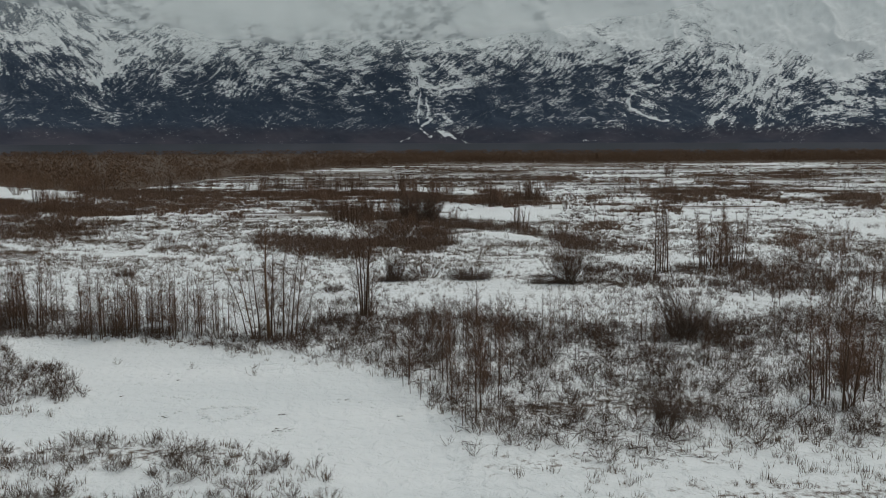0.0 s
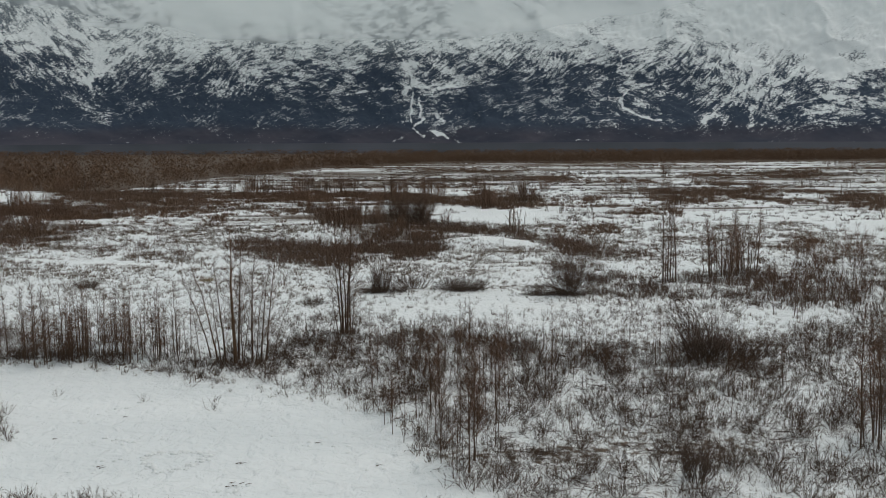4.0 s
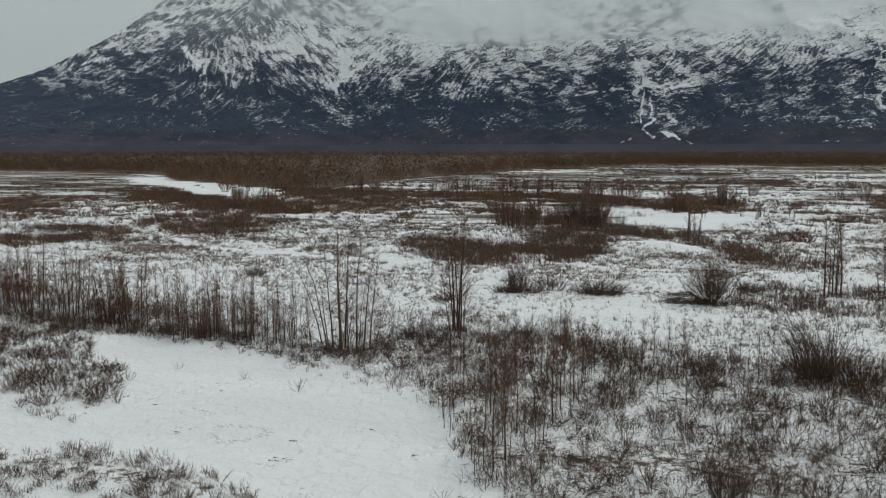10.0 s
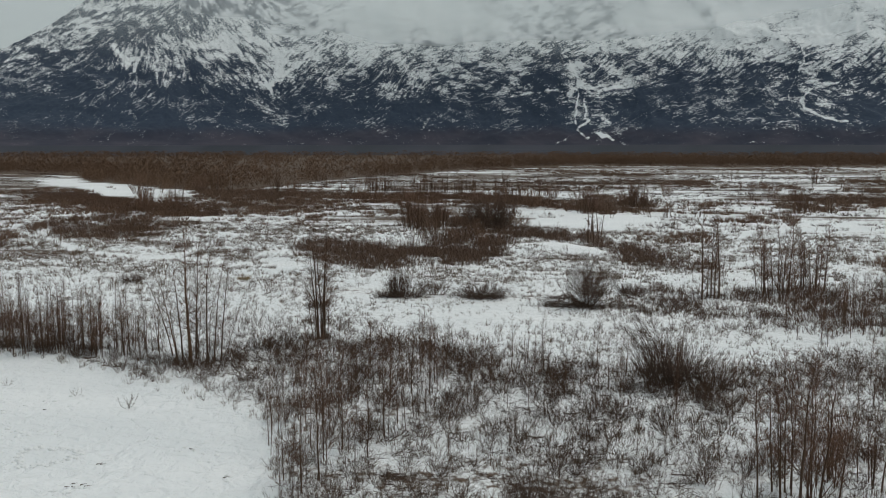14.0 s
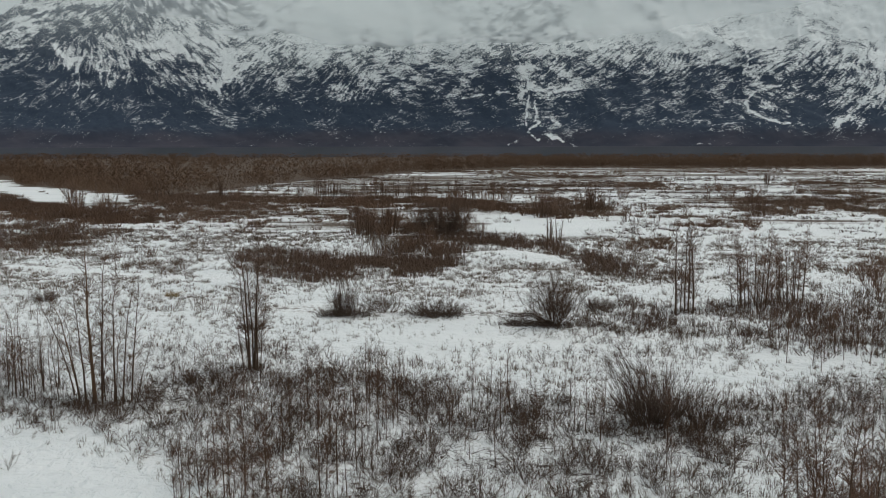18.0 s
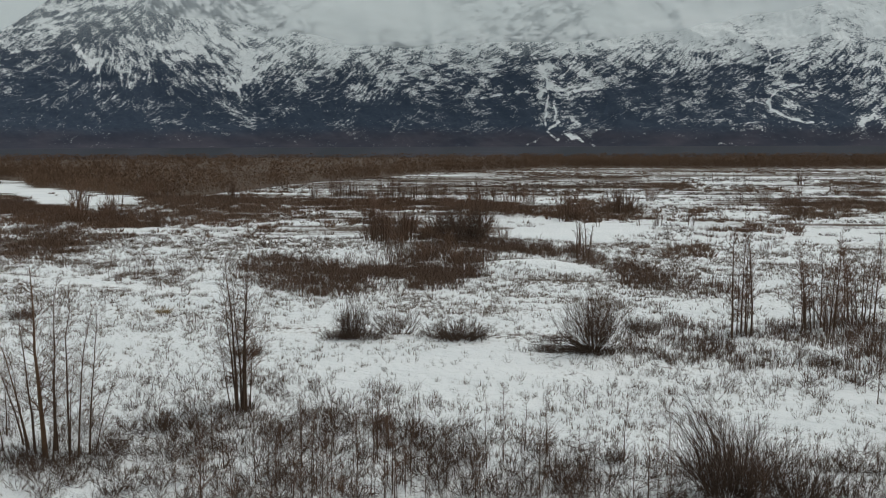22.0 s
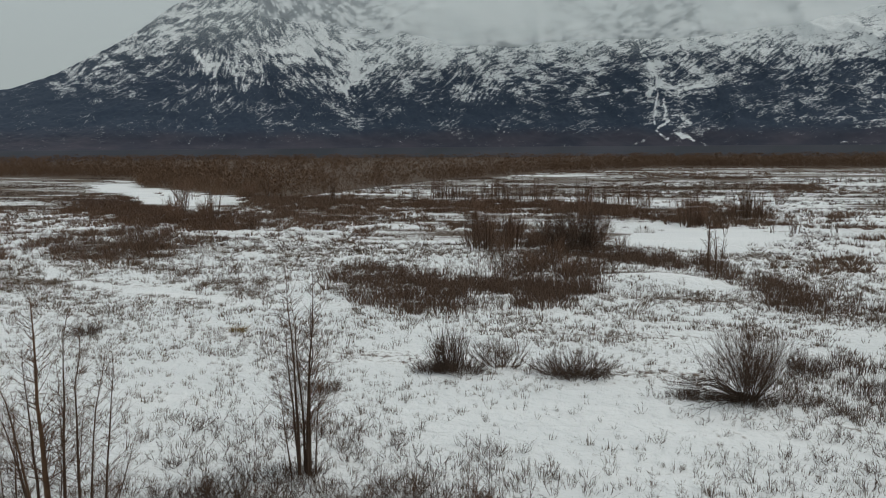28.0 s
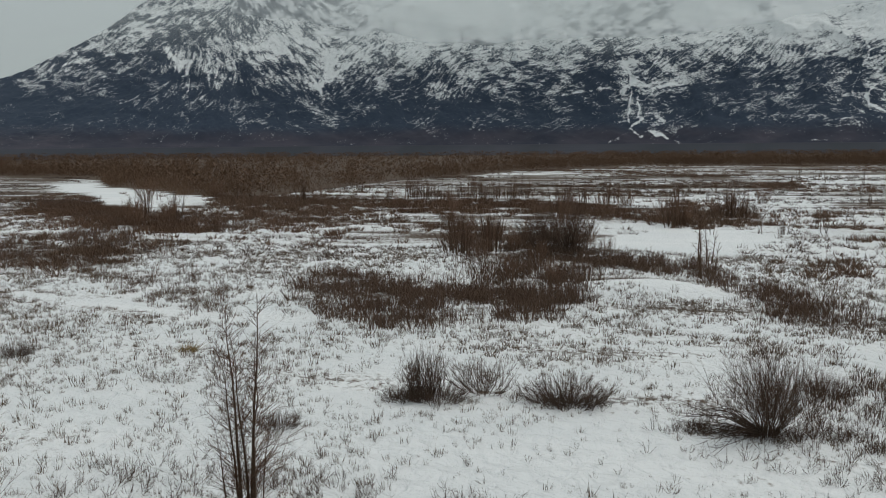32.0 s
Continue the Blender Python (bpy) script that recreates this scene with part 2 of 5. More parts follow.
def cloud_material(low, high, thick):
    """Thin cloud: white drops that scatter light, let part of the view through, and thicken with height."""
    m = bpy.data.materials.new("thin_cloud")
    m.use_nodes = True
    n, l = m.node_tree.nodes, m.node_tree.links
    n.clear()
    t = n.new("ShaderNodeTexCoord")
    sep = n.new("ShaderNodeSeparateXYZ")
    l.new(t.outputs["Object"], sep.inputs[0])
    mp = n.new("ShaderNodeMapping")
    mp.inputs["Scale"].default_value = (0.0011, 0.0011, 0.0032)
    l.new(t.outputs["Object"], mp.inputs["Vector"])
    z = n.new("ShaderNodeTexNoise")
    z.inputs["Detail"].default_value = 5
    z.inputs["Scale"].default_value = 1.6
    l.new(mp.outputs[0], z.inputs["Vector"])
    lift = n.new("ShaderNodeMath")
    lift.operation = "MULTIPLY_ADD"
    lift.inputs[1].default_value = 260.0
    l.new(z.outputs[0], lift.inputs[0])
    l.new(sep.outputs["Z"], lift.inputs[2])
    r = n.new("ShaderNodeMapRange")
    r.interpolation_type = "SMOOTHSTEP"
    r.inputs["From Min"].default_value = low + 130
    r.inputs["From Max"].default_value = high + 130
    r.inputs["To Max"].default_value = thick
    l.new(lift.outputs[0], r.inputs["Value"])
    den = n.new("ShaderNodeAttribute")
    den.attribute_name = "mist_depth"
    mul = n.new("ShaderNodeMath")
    mul.operation = "MULTIPLY"
    l.new(r.outputs[0], mul.inputs[0])
    l.new(den.outputs["Fac"], mul.inputs[1])
    d = n.new("ShaderNodeBsdfDiffuse")
    d.inputs[0].default_value = (0.88, 0.945, 0.945, 1)
    tl = n.new("ShaderNodeBsdfTranslucent")
    tl.inputs[0].default_value = (0.88, 0.945, 0.945, 1)
    both = n.new("ShaderNodeMixShader")
    both.inputs[0].default_value = 0.3
    l.new(d.outputs[0], both.inputs[1])
    l.new(tl.outputs[0], both.inputs[2])
    tr = n.new("ShaderNodeBsdfTransparent")
    mx = n.new("ShaderNodeMixShader")
    l.new(mul.outputs[0], mx.inputs[0])
    l.new(tr.outputs[0], mx.inputs[1])
    l.new(both.outputs[0], mx.inputs[2])
    o = n.new("ShaderNodeOutputMaterial")
    l.new(mx.outputs[0], o.inputs[0])
    return m


# ---- plan: outlines of the plain, in metres ----
POND = [(-34, 65), (-32, 68), (-22, 66), (-15, 63), (-12, 60), (-8, 59), (-4, 57), (-1, 55), (0, 50), (1, 46), (2, 40), (3, 32), (-2, 34), (-5, 40), (-9, 42.5), (-12, 44), (-15, 45), (-19, 45), (-23, 43), (-29, 46), (-32, 52), (-29, 51), (-25, 49), (-22, 48), (-21, 53), (-27, 60)]
BELT = [(-13, 64), (-13, 71), (-6, 74), (-1, 76), (4, 75), (8, 73), (15, 72), (20, 70), (27, 71), (36, 78), (45, 76), (40, 60), (30, 42), (21, 42), (12, 40), (4, 41), (1, 47), (-1, 49), (0, 54), (-3, 57), (-7, 62)]
BELT_DARK = [(-13, 63), (-12, 70), (-6, 73), (4, 73), (8, 72), (15, 71), (27, 71), (40, 76), (40, 66), (24, 60), (14, 59), (6, 57), (-1, 57)]
POINT = [(-48, 72), (-39, 71), (-32, 65), (-25, 58), (-22, 52), (-22, 49), (-26, 50), (-30, 51), (-40, 58)]
BANK = [(-70, 92), (-52, 84), (-41, 80), (-22, 74), (-16, 70), (-14, 63), (-21, 67), (-32, 68), (-38, 67), (-48, 72), (-62, 78)]
NEAR_LEFT = [(-24, 42), (-19, 44), (-16, 45), (-12, 44), (-9, 42), (-6, 40), (-3, 34), (-6, 24), (-20, 28)]
MAT = [(-29, 140), (-27, 143), (-22, 141), (-18, 136), (-12, 135), (-5, 131), (3, 128), (-1, 119), (-6, 115), (-11, 114), (-18, 116), (-24, 125)]
RIDGE = [(-29, 215), (-14, 192), (-3, 166), (4, 162), (18, 152), (17, 145), (9, 144), (4, 149), (5, 128), (1, 119), (-3, 117), (-8, 130), (-10, 146), (-15, 159)]
MOUND_BRUSH = [(-2, 156), (6, 155), (17, 152), (25, 138), (29, 129), (33, 122), (35, 117), (31, 116), (25, 120), (20, 120), (20, 128), (18, 139), (13, 148), (5, 149)]
WEST_RISE = [(-77, 143), (-89, 156), (-90, 164), (-87, 170), (-81, 176), (-71, 170), (-60, 157), (-55, 148), (-56, 139), (-59, 136), (-66, 137)]
WEST_BANK = [(-126, 214), (-135, 229), (-120, 231), (-101, 223), (-95, 219), (-96, 199), (-106, 202)]
WEST_SPUR = [(-98, 196), (-90, 205), (-76, 207), (-63, 197), (-57, 180), (-65, 177), (-76, 182), (-87, 183)]
FAR_POND = [(4, 182), (14, 195), (24, 196), (32, 191), (30, 179), (21, 171), (17, 160), (6, 158)]
SNOW_STRIP = [(-214, 337), (-211, 350), (-243, 398), (-230, 398), (-178, 320), (-152, 308), (-128, 280), (-108, 270), (-105, 252), (-100, 230), (-110, 236), (-131, 247), (-157, 282), (-177, 296)]
OPEN = [(-20, 84), (-12, 92), (0, 93), (16, 89), (30, 85), (44, 82), (36, 79), (26, 75), (14, 76), (8, 78), (4, 81), (-6, 83)]
LOW_WEST = [(-18, 82), (-11, 83), (-6, 83), (3, 82), (6, 79), (10, 76), (0, 73), (-12, 70)]
SCRUB_EAST = [(17, 101), (24, 106), (28, 101), (40, 106), (60, 96), (44, 84), (34, 87), (27, 90), (19, 90)]
SCRUB_WEST = [(-50, 134), (-44, 140), (-33, 135), (-24, 115), (-35, 119)]
EAST = [(30, 86), (36, 100), (46, 112), (65, 116), (80, 105), (62, 84), (46, 76), (36, 78)]
PATCHES = []
for outline in (
    [(-138, 231), (-155, 276), (-134, 250), (-118, 250), (-99, 208), (-110, 206), (-123, 208)],
    [(-160, 200), (-165, 218), (-130, 183), (-113, 159), (-116, 154), (-127, 163)],
    [(-91, 126), (-97, 139), (-90, 148), (-79, 133), (-80, 124), (-86, 119)],
    [(-137, 240), (-125, 256), (-103, 224), (-102, 242), (-85, 226), (-66, 183), (-66, 169), (-82, 187), (-85, 172), (-108, 202), (-117, 212)],
):
    PATCHES.append(outline)
for outline in (
    [(-93, 167), (-76, 166), (-61, 160), (-54, 146), (-55, 138), (-56, 132), (-64, 137), (-80, 146)],
    [(-113, 274), (-91, 275), (-59, 255), (-47, 217), (-54, 220), (-53, 195), (-65, 199), (-82, 226), (-95, 242)],
    [(-59, 255), (-42, 261), (-24, 270), (0, 253), (21, 232), (20, 203), (10, 211), (-1, 225), (-16, 219), (-32, 221), (-47, 218)],
    [(18, 266), (22, 266), (28, 252), (33, 235), (35, 214), (30, 205), (22, 202), (17, 213)],
    [(42, 229), (48, 237), (51, 222), (49, 213), (41, 212)],
):
    PATCHES.append(outline)
for outline in (
    [(46, 193), (59, 195), (56, 181), (49, 178), (44, 182)],
    [(71, 253), (82, 258), (99, 266), (101, 220), (93, 210), (85, 228), (70, 211), (58, 205)],
    [(121, 250), (133, 236), (108, 191), (101, 204)],
    [(55, 134), (63, 142), (63, 131), (54, 123), (50, 120)],
    [(27, 159), (37, 161), (36, 151), (31, 149), (27, 153)],
):
    PATCHES.append(outline)
for outline in (
    [(157, 400), (199, 419), (164, 340), (135, 332)],
    [(80, 345), (91, 329), (84, 299), (76, 313)],
    [(51, 363), (70, 374), (63, 327), (48, 319)],
    [(126, 387), (143, 388), (107, 288), (100, 300)],
    [(-58, 196), (-40, 186), (-38, 176), (-52, 180)],
):
    PATCHES.append(outline)
# bands of brush drawn out along the flat
gb = np.random.default_rng(19)
BANDS = []
for _ in range(70):
    y = 170 + 420 * gb.uniform(0, 1) ** 0.8
    x = gb.uniform(-0.42, 0.62) * y
    w, h = gb.uniform(8, 34) * y / 300, gb.uniform(1.5, 6) * y / 260
    BANDS.append((x, y, w, h, gb.uniform(-0.25, 0.1)))


def in_bands(x, y):
    """1 within the bands, fading at their ragged ends."""
    k = np.zeros(np.shape(x))
    wave = fbm(np.asarray(x) / 7, np.asarray(y) / 4, 93, 3) - 0.5
    for bx, by, w, h, tilt in BANDS:
        d = np.hypot((x - bx) / w, (y - by - tilt * (x - bx)) / h) + 0.9 * wave
        k = np.maximum(k, 1 - step(0.7, 1.1, d))
    return k


WOODS_EDGE = np.array([(-900, 520), (-480, 430), (-308, 414), (-250, 400), (-232, 392), (-178, 322), (-150, 304), (-126, 284), (-108, 271), (-97, 268), (-92, 330), (-84, 384), (-68, 414), (-52, 487), (-20, 530), (20, 592), (100, 580), (324, 600), (900, 640)], float)


def woods_front(x):
    """How far off the far woods begin."""
    return np.interp(x, WOODS_EDGE[:, 0], WOODS_EDGE[:, 1])


def off_strip(x, y, tall):
    """True where plants of that height leave the bright strip of snow open to view."""
    k = 1 + tall / 15.5
    return (inside(SNOW_STRIP, x, y, 3) < 0) & (inside(SNOW_STRIP, 10 + (x - 10) * k, 35 + (y - 35) * k, 3) < 1)


def ground_height(x, y):
    x, y = np.asarray(x, float), np.asarray(y, float)
    pond = step(-0.6, 1.2, inside(POND, x, y, 0.5))
    rough = 0.28 * (fbm(x / 9, y / 9, 11, 3) - 0.5) + 0.16 * (fbm(x / 1.6, y / 1.6, 12, 3) - 0.5)
    near = 1 - step(160, 260, np.hypot(x, y - 30))
    z = rough * near * (1 - 0.93 * pond) - 0.3 * pond
    mound = np.exp(-(((x - 10.5) / 7.6) ** 2 + ((y - 135) / 4.4) ** 2) ** 1.5) * (0.85 + 0.3 * fbm(x / 1.4, y / 1.1, 14, 3))
    back = np.exp(-(((x + 4) / 14) ** 2 + ((y - 158) / 12) ** 2))
    return z + 1.0 * mound + 0.9 * back + 0.45 * np.exp(-(((x + 74) / 22) ** 2 + ((y - 165) / 20) ** 2))


TRAILS = [[(-87, 151), (-77.4, 142.4), (-59, 125), (-46.6, 118.7), (-41, 118.8), (-30, 116), (-20, 112)], [(-128, 207), (-120, 187.5), (-104, 176), (-96, 160)], [(-44, 141), (-43, 131), (-41, 119)]]


def on_trail(x, y):
    """1 along the trodden white trails."""
    best = np.full(np.shape(x), 99.0)
    x, y = x + 3 * (fbm(x / 9, y / 9, 27, 2) - 0.5), y + 3 * (fbm(x / 9, y / 9, 28, 2) - 0.5)
    for line in TRAILS:
        for (ax, ay), (bx, by) in zip(line, line[1:]):
            t = np.clip(((x - ax) * (bx - ax) + (y - ay) * (by - ay)) / ((bx - ax) ** 2 + (by - ay) ** 2), 0, 1)
            best = np.minimum(best, np.hypot(x - ax - t * (bx - ax), y - ay - t * (by - ay)))
    return (1 - step(0.2, 1.8, best)) * step(0.34, 0.52, fbm(x / 3.5, y / 3.5, 26, 3))


def litter_cover(x, y):
    """How much dead grass and earth shows through the snow, -0.6 (none) to 0.6 (all)."""
    x, y = np.asarray(x, float), np.asarray(y, float)
    d = np.hypot(x - 8, y - 20)
    base = 0.29 + 0.08 * step(90, 190, d) + 0.17 * step(180, 300, d) + 0.03 * step(-60, -90, x) * step(150, 190, y) + 0.02 * step(480, 620, d)
    base = base + 0.5 * (fbm(x / 34 + 4, y / 11, 21, 4) - 0.5) * step(60, 150, d) + 0.3 * (fbm(x / 90 + 4, y / 30, 22, 3) - 0.5)
    for poly, gain, ragged in ((MAT, 0.34, 1.5), (RIDGE, 0.34, 2), (MOUND_BRUSH, 0.3, 1.5), (WEST_RISE, 0.3, 3), (WEST_BANK, 0.3, 3), (WEST_SPUR, 0.3, 3), (BELT_DARK, 0.1, 2), (BANK, 0.16, 1), (POINT, 0.1, 1)):
        base = np.maximum(base, -0.05 + gain * 1.6 * step(-1.5, 2.0, inside(poly, x, y, ragged)))
    base = base + 0.06 * step(-0.5, 1, inside(BELT, x, y, 1.5)) * step(0.45, 0.6, fbm(x / 2.2, y / 2.2, 131, 3))
    edge = inside(POND, x, y, 0.5)
    base = np.maximum(base, 0.5 * step(-1.6, -0.5, edge) * (1 - step(-0.2, 0.3, edge)) * step(58, 62, y - 0.05 * x))
    for poly in PATCHES:
        base = np.maximum(base, -0.05 + 0.55 * step(-3, 4, inside(poly, x, y, 5)))
    base = np.maximum(base, -0.05 + 0.55 * in_bands(x, y))
    for poly, ragged in ((POND, 0.5), (FAR_POND, 2.0), (SNOW_STRIP, 4.0), (OPEN, 1.5)):
        k = step(-1, 2, inside(poly, x, y, ragged))
        base = base * (1 - k) + (0.2 if poly is OPEN else -0.6) * k
    for bx, by, r in ((-3.1, 95.2, 1.6), (0.4, 97, 1.3), (5.3, 96, 2.3), (16.4, 92.2, 2.4), (13.4, 92.0, 2.2), (21.5, 66.2, 2.6), (-2.0, 94.8, 1.3), (-12.6, 66.6, 3.0), (-5.2, 75.3, 1.2)):
        base = np.maximum(base, 0.5 * (1 - step(0.3, 1.0, np.hypot(x - bx, (y - by) * 1.5) / r + 0.8 * (fbm(x / 1.2, y / 1.2, 29, 3) - 0.5))))
    base = base - 0.5 * on_trail(x, y)
    top = np.exp(-(((x - 10.5) / 7.0) ** 2 + ((y - 135.5) / 3.6) ** 2))
    base = base * (1 - top) + 0.08 * top
    woods = step(-8, 4, y - woods_front(x))
    return base * (1 - woods) + 1.0 * woods


# ---- ground, mountain, cloud ----
def mesh_object(name, verts, faces, mat, parent=None):
    """One mesh from arrays of corners and of triangles or quads."""
    verts, faces = np.asarray(verts, np.float32), np.asarray(faces, np.int32)
    me = bpy.data.meshes.new(name)
    k = faces.shape[1]
    me.vertices.add(len(verts))
    me.vertices.foreach_set("co", verts.ravel())
    me.loops.add(faces.size)
    me.loops.foreach_set("vertex_index", faces.ravel())
    me.polygons.add(len(faces))
    me.polygons.foreach_set("loop_start", np.arange(0, faces.size, k, dtype=np.int32))
    me.update(calc_edges=True)
    me.validate()
    me.materials.append(mat)
    ob = new(name, me)
    ob.parent = parent
    return ob


def grid_faces(nx, ny):
    i = (np.arange(ny - 1)[:, None] * nx + np.arange(nx - 1)[None, :]).ravel()
    return np.stack([i, i + 1, i + nx + 1, i + nx], 1)


def spaced(lo, near_lo, near_hi, hi, fine, growth):
    mid = list(np.arange(near_lo, near_hi + fine, fine))
    s, right = fine, []
    at = mid[-1]
    while at < hi:
        s *= growth
        at += s
        right.append(at)
    s, left, at = fine, [], near_lo
    while at > lo:
        s *= growth
        at -= s
        left.append(at)
    return np.array(left[::-1] + mid + right)


gx = spaced(-4800, -44, 44, 4800, 0.85, 1.05)
gy = spaced(-3000, 34, 108, 4800, 0.85, 1.045)
X, Y = np.meshgrid(gx, gy)
ground = mesh_object("ground", np.stack([X.ravel(), Y.ravel(), ground_height(X, Y).ravel()], 1), grid_faces(len(gx), len(gy)), ground_material())
ground.data.attributes.new("litter", "FLOAT", "POINT").data.foreach_set("value", litter_cover(X, Y).ravel().astype(np.float32))
ground.data.polygons.foreach_set("use_smooth", np.ones(len(ground.data.polygons), bool))
tagged(ground, "flat snow-covered marsh with dead brown grass showing through", "ground", kind="structure")


def crest(az):
    """Height of the skyline by direction, as a slope angle."""
    return np.interp(az, [-75, -55, -41, -38.5, -36, -33.6, -31.3, -27, -20, -10, 0, 12, 25, 45, 75], [1.2, 2.0, 3.6, 4.5, 5.8, 7.2, 8.9, 10.6, 11.8, 12.5, 12.8, 13, 13.5, 13, 12])


def chute(az, el, line, width):
    """1 along a snow chute given by points of direction and slope angle."""
    best = np.full(az.shape, 9.0)
    for (ax, ay), (bx, by) in zip(line, line[1:]):
        dx, dy = bx - ax, by - ay
        t = np.clip(((az - ax) * dx + (el - ay) * dy) / (dx * dx + dy * dy), 0, 1)
        best = np.minimum(best, np.hypot(az - ax - t * dx, el - ay - t * dy))
    return 1 - step(0.3 * width, width, best)


def ranked(v):
    """The same pattern spread evenly from 0 to 1."""
    flat = v.ravel()
    r = np.empty(len(flat))
    r[np.argsort(flat)] = np.linspace(0, 1, len(flat))
    return r.reshape(v.shape)


# how far snow covers the slope, in percent, by direction and slope angle
SNOW_WEST = [
    (-40.8, 2.03, 2), (-39.5, 3.12, 6), (-38.1, 3.82, 35), (-36.6, 4.8, 50), (-34.9, 5.8, 60), (-33.2, 7.01, 52), (-36.4, 3.27, 18), (-38, 2.23, 2), (-33.7, 3.9, 32),
    (-31.6, 4.98, 28), (-30.1, 4.06, 5), (-32.1, 3.43, 3), (-33.5, 5.15, 25), (-30.4, 6.26, 15), (-31.6, 6.92, 58), (-29.3, 6.71, 12), (-30.2, 7.65, 55),
    (-31.1, 2.81, 25), (-34.1, 2.08, 4), (-35.8, 1.65, 10), (-30.8, 1.56, 12), (-28.9, 4.78, 65), (-28.4, 3.83, 42), (-26.4, 4.64, 58), (-26.7, 6.13, 55),
    (-27.8, 6.22, 30), (-25.2, 7.32, 60), (-23.5, 6.38, 85), (-27.3, 8.32, 50), (-28.8, 2.28, 26), (-27.2, 1.67, 8),
]
SNOW_MIDDLE = [
    (-23, 8.23, 62), (-20.8, 8.26, 50), (-18.4, 7.92, 60), (-20.5, 6.66, 62), (-21.8, 5.57, 58), (-22.4, 4.48, 45), (-20.9, 3.76, 50), (-19.8, 5.22, 95),
    (-20.5, 2.76, 35), (-22.4, 2.91, 6), (-24.4, 4.11, 30), (-24.7, 2.65, 12), (-22.5, 1.66, 10), (-17.5, 7.28, 45), (-17.7, 5.58, 68), (-16.6, 4.85, 48),
    (-18.3, 2.83, 14), (-15.9, 2.26, 5), (-14.9, 6.3, 75), (-13.4, 7.36, 97), (-8.6, 7.83, 100), (-12.3, 5.73, 58), (-14.8, 3.92, 38), (-12.9, 3.91, 48),
    (-14.2, 2.25, 14), (-17.2, 1.34, 6), (-11.6, 1.48, 3), (-9.7, 5.15, 55), (-9.7, 3.69, 38), (-9.7, 2.47, 4), (-6.7, 5.1, 58), (-6, 3.63, 40), (-6.7, 2.17, 3),
]
SNOW_CENTRE = [
    (-5.9, 6.65, 70), (-4.4, 4.49, 50), (-5.9, 3.19, 25), (-2.2, 4.13, 8), (-1.3, 5.23, 12), (-2.9, 6.14, 55), (-1, 7.05, 40), (0.1, 5.97, 55), (-0.1, 4.87, 52),
    (2.2, 3.94, 52), (2, 5.6, 48), (4.4, 6.32, 60), (4.1, 4.86, 30), (6.9, 6.58, 66), (8, 4.82, 36), (6.9, 2.91, 8), (3.9, 2.44, 4), (9.3, 5.9, 38), (9.5, 7.16, 75),
    (10.6, 3.5, 18), (11.6, 2.27, 14), (8, 1.67, 8), (-2.6, 1.71, 5), (-6, 1.71, 4), (10.1, 0.35, 9), (5, 7.76, 85),
]
SNOW_EAST = [
    (12.8, 5.9, 52), (14.6, 6.57, 64), (13.6, 4.66, 28), (15.4, 5.05, 48), (16.5, 4.13, 28), (15.1, 3.07, 42), (17.5, 5.71, 46), (17.5, 4.22, 28), (19.1, 4.88, 45),
    (17.6, 2.31, 18), (12.9, 2.19, 25), (14.4, 0.99, 6), (18, 1.22, 8), (20, 3.34, 42), (18.6, 3.12, 22), (20.4, 2.09, 32), (19.7, 6.26, 68), (22.3, 5.02, 80),
    (21.7, 3.12, 48), (20.6, 0.94, 20), (23.2, 6.87, 88), (24, 4.45, 55), (24.7, 5.78, 80), (24.7, 3.22, 38), (26.1, 4.71, 88), (27.7, 5.64, 90), (26.9, 2.82, 48),
    (29, 4.75, 85), (29.1, 3.26, 38), (25.4, 1.48, 28), (23.6, 1.51, 25), (28.6, 1.09, 15),
]
COVER = SNOW_WEST + SNOW_MIDDLE + SNOW_CENTRE + SNOW_EAST
# which way the ledges and gullies run, in degrees from level
GRAIN_WEST = [
    (-38.9, 3.73, 15), (-36.6, 5.14, 35), (-33.2, 6.94, 40), (-30.9, 7.36, 26), (-34, 5.21, 20), (-33, 4.02, 8), (-30.7, 2.99, 35), (-28.6, 2.39, 40), (-28.9, 4.25, 80),
    (-27.3, 3.91, 65), (-26.4, 5.71, 110), (-27.4, 7.8, 35), (-24.9, 7.15, 120), (-23.3, 6.46, -40), (-21.5, 4.67, -50), (-20.9, 3.57, -52), (-22.4, 3.94, -45),
    (-19.1, 4.12, 45), (-17.4, 5.03, 40), (-14.9, 4.84, 25), (-12.5, 4.45, 52), (-11.9, 3.34, 55), (-13.4, 6.18, 15), (-10.1, 5.7, 12), (-6.7, 5.28, 4),
    (-17.2, 2.08, 15), (-22.8, 1.73, 10), (-31.8, 1.74, 40),
]
GRAIN_EAST = [
    (-5.9, 4.84, 4), (-2.2, 3.76, 35), (-0.1, 3.94, -30), (1, 4.5, 45), (3.1, 3.75, 10), (5, 6.31, 30), (6.9, 7.02, 25), (9.1, 5.54, 55), (10, 6.79, -20),
    (10.6, 3.69, 20), (6.9, 1.86, 20), (-4.5, 2.27, 10), (13.2, 4.74, 25), (15.4, 5.05, 20), (18.7, 5.32, 50), (19.2, 6.18, -35), (19.7, 2.99, 35), (21, 4.2, 110),
    (22.3, 4.85, 45), (24.6, 4.43, 50), (22.7, 2.4, 70), (24.1, 1.85, 18), (26.6, 2.66, -8), (28.5, 2.95, -20), (27.1, 5.67, 30), (28.9, 6.56, 25), (14.7, 2.35, -30),
    (9.9, 0.53, 12),
]


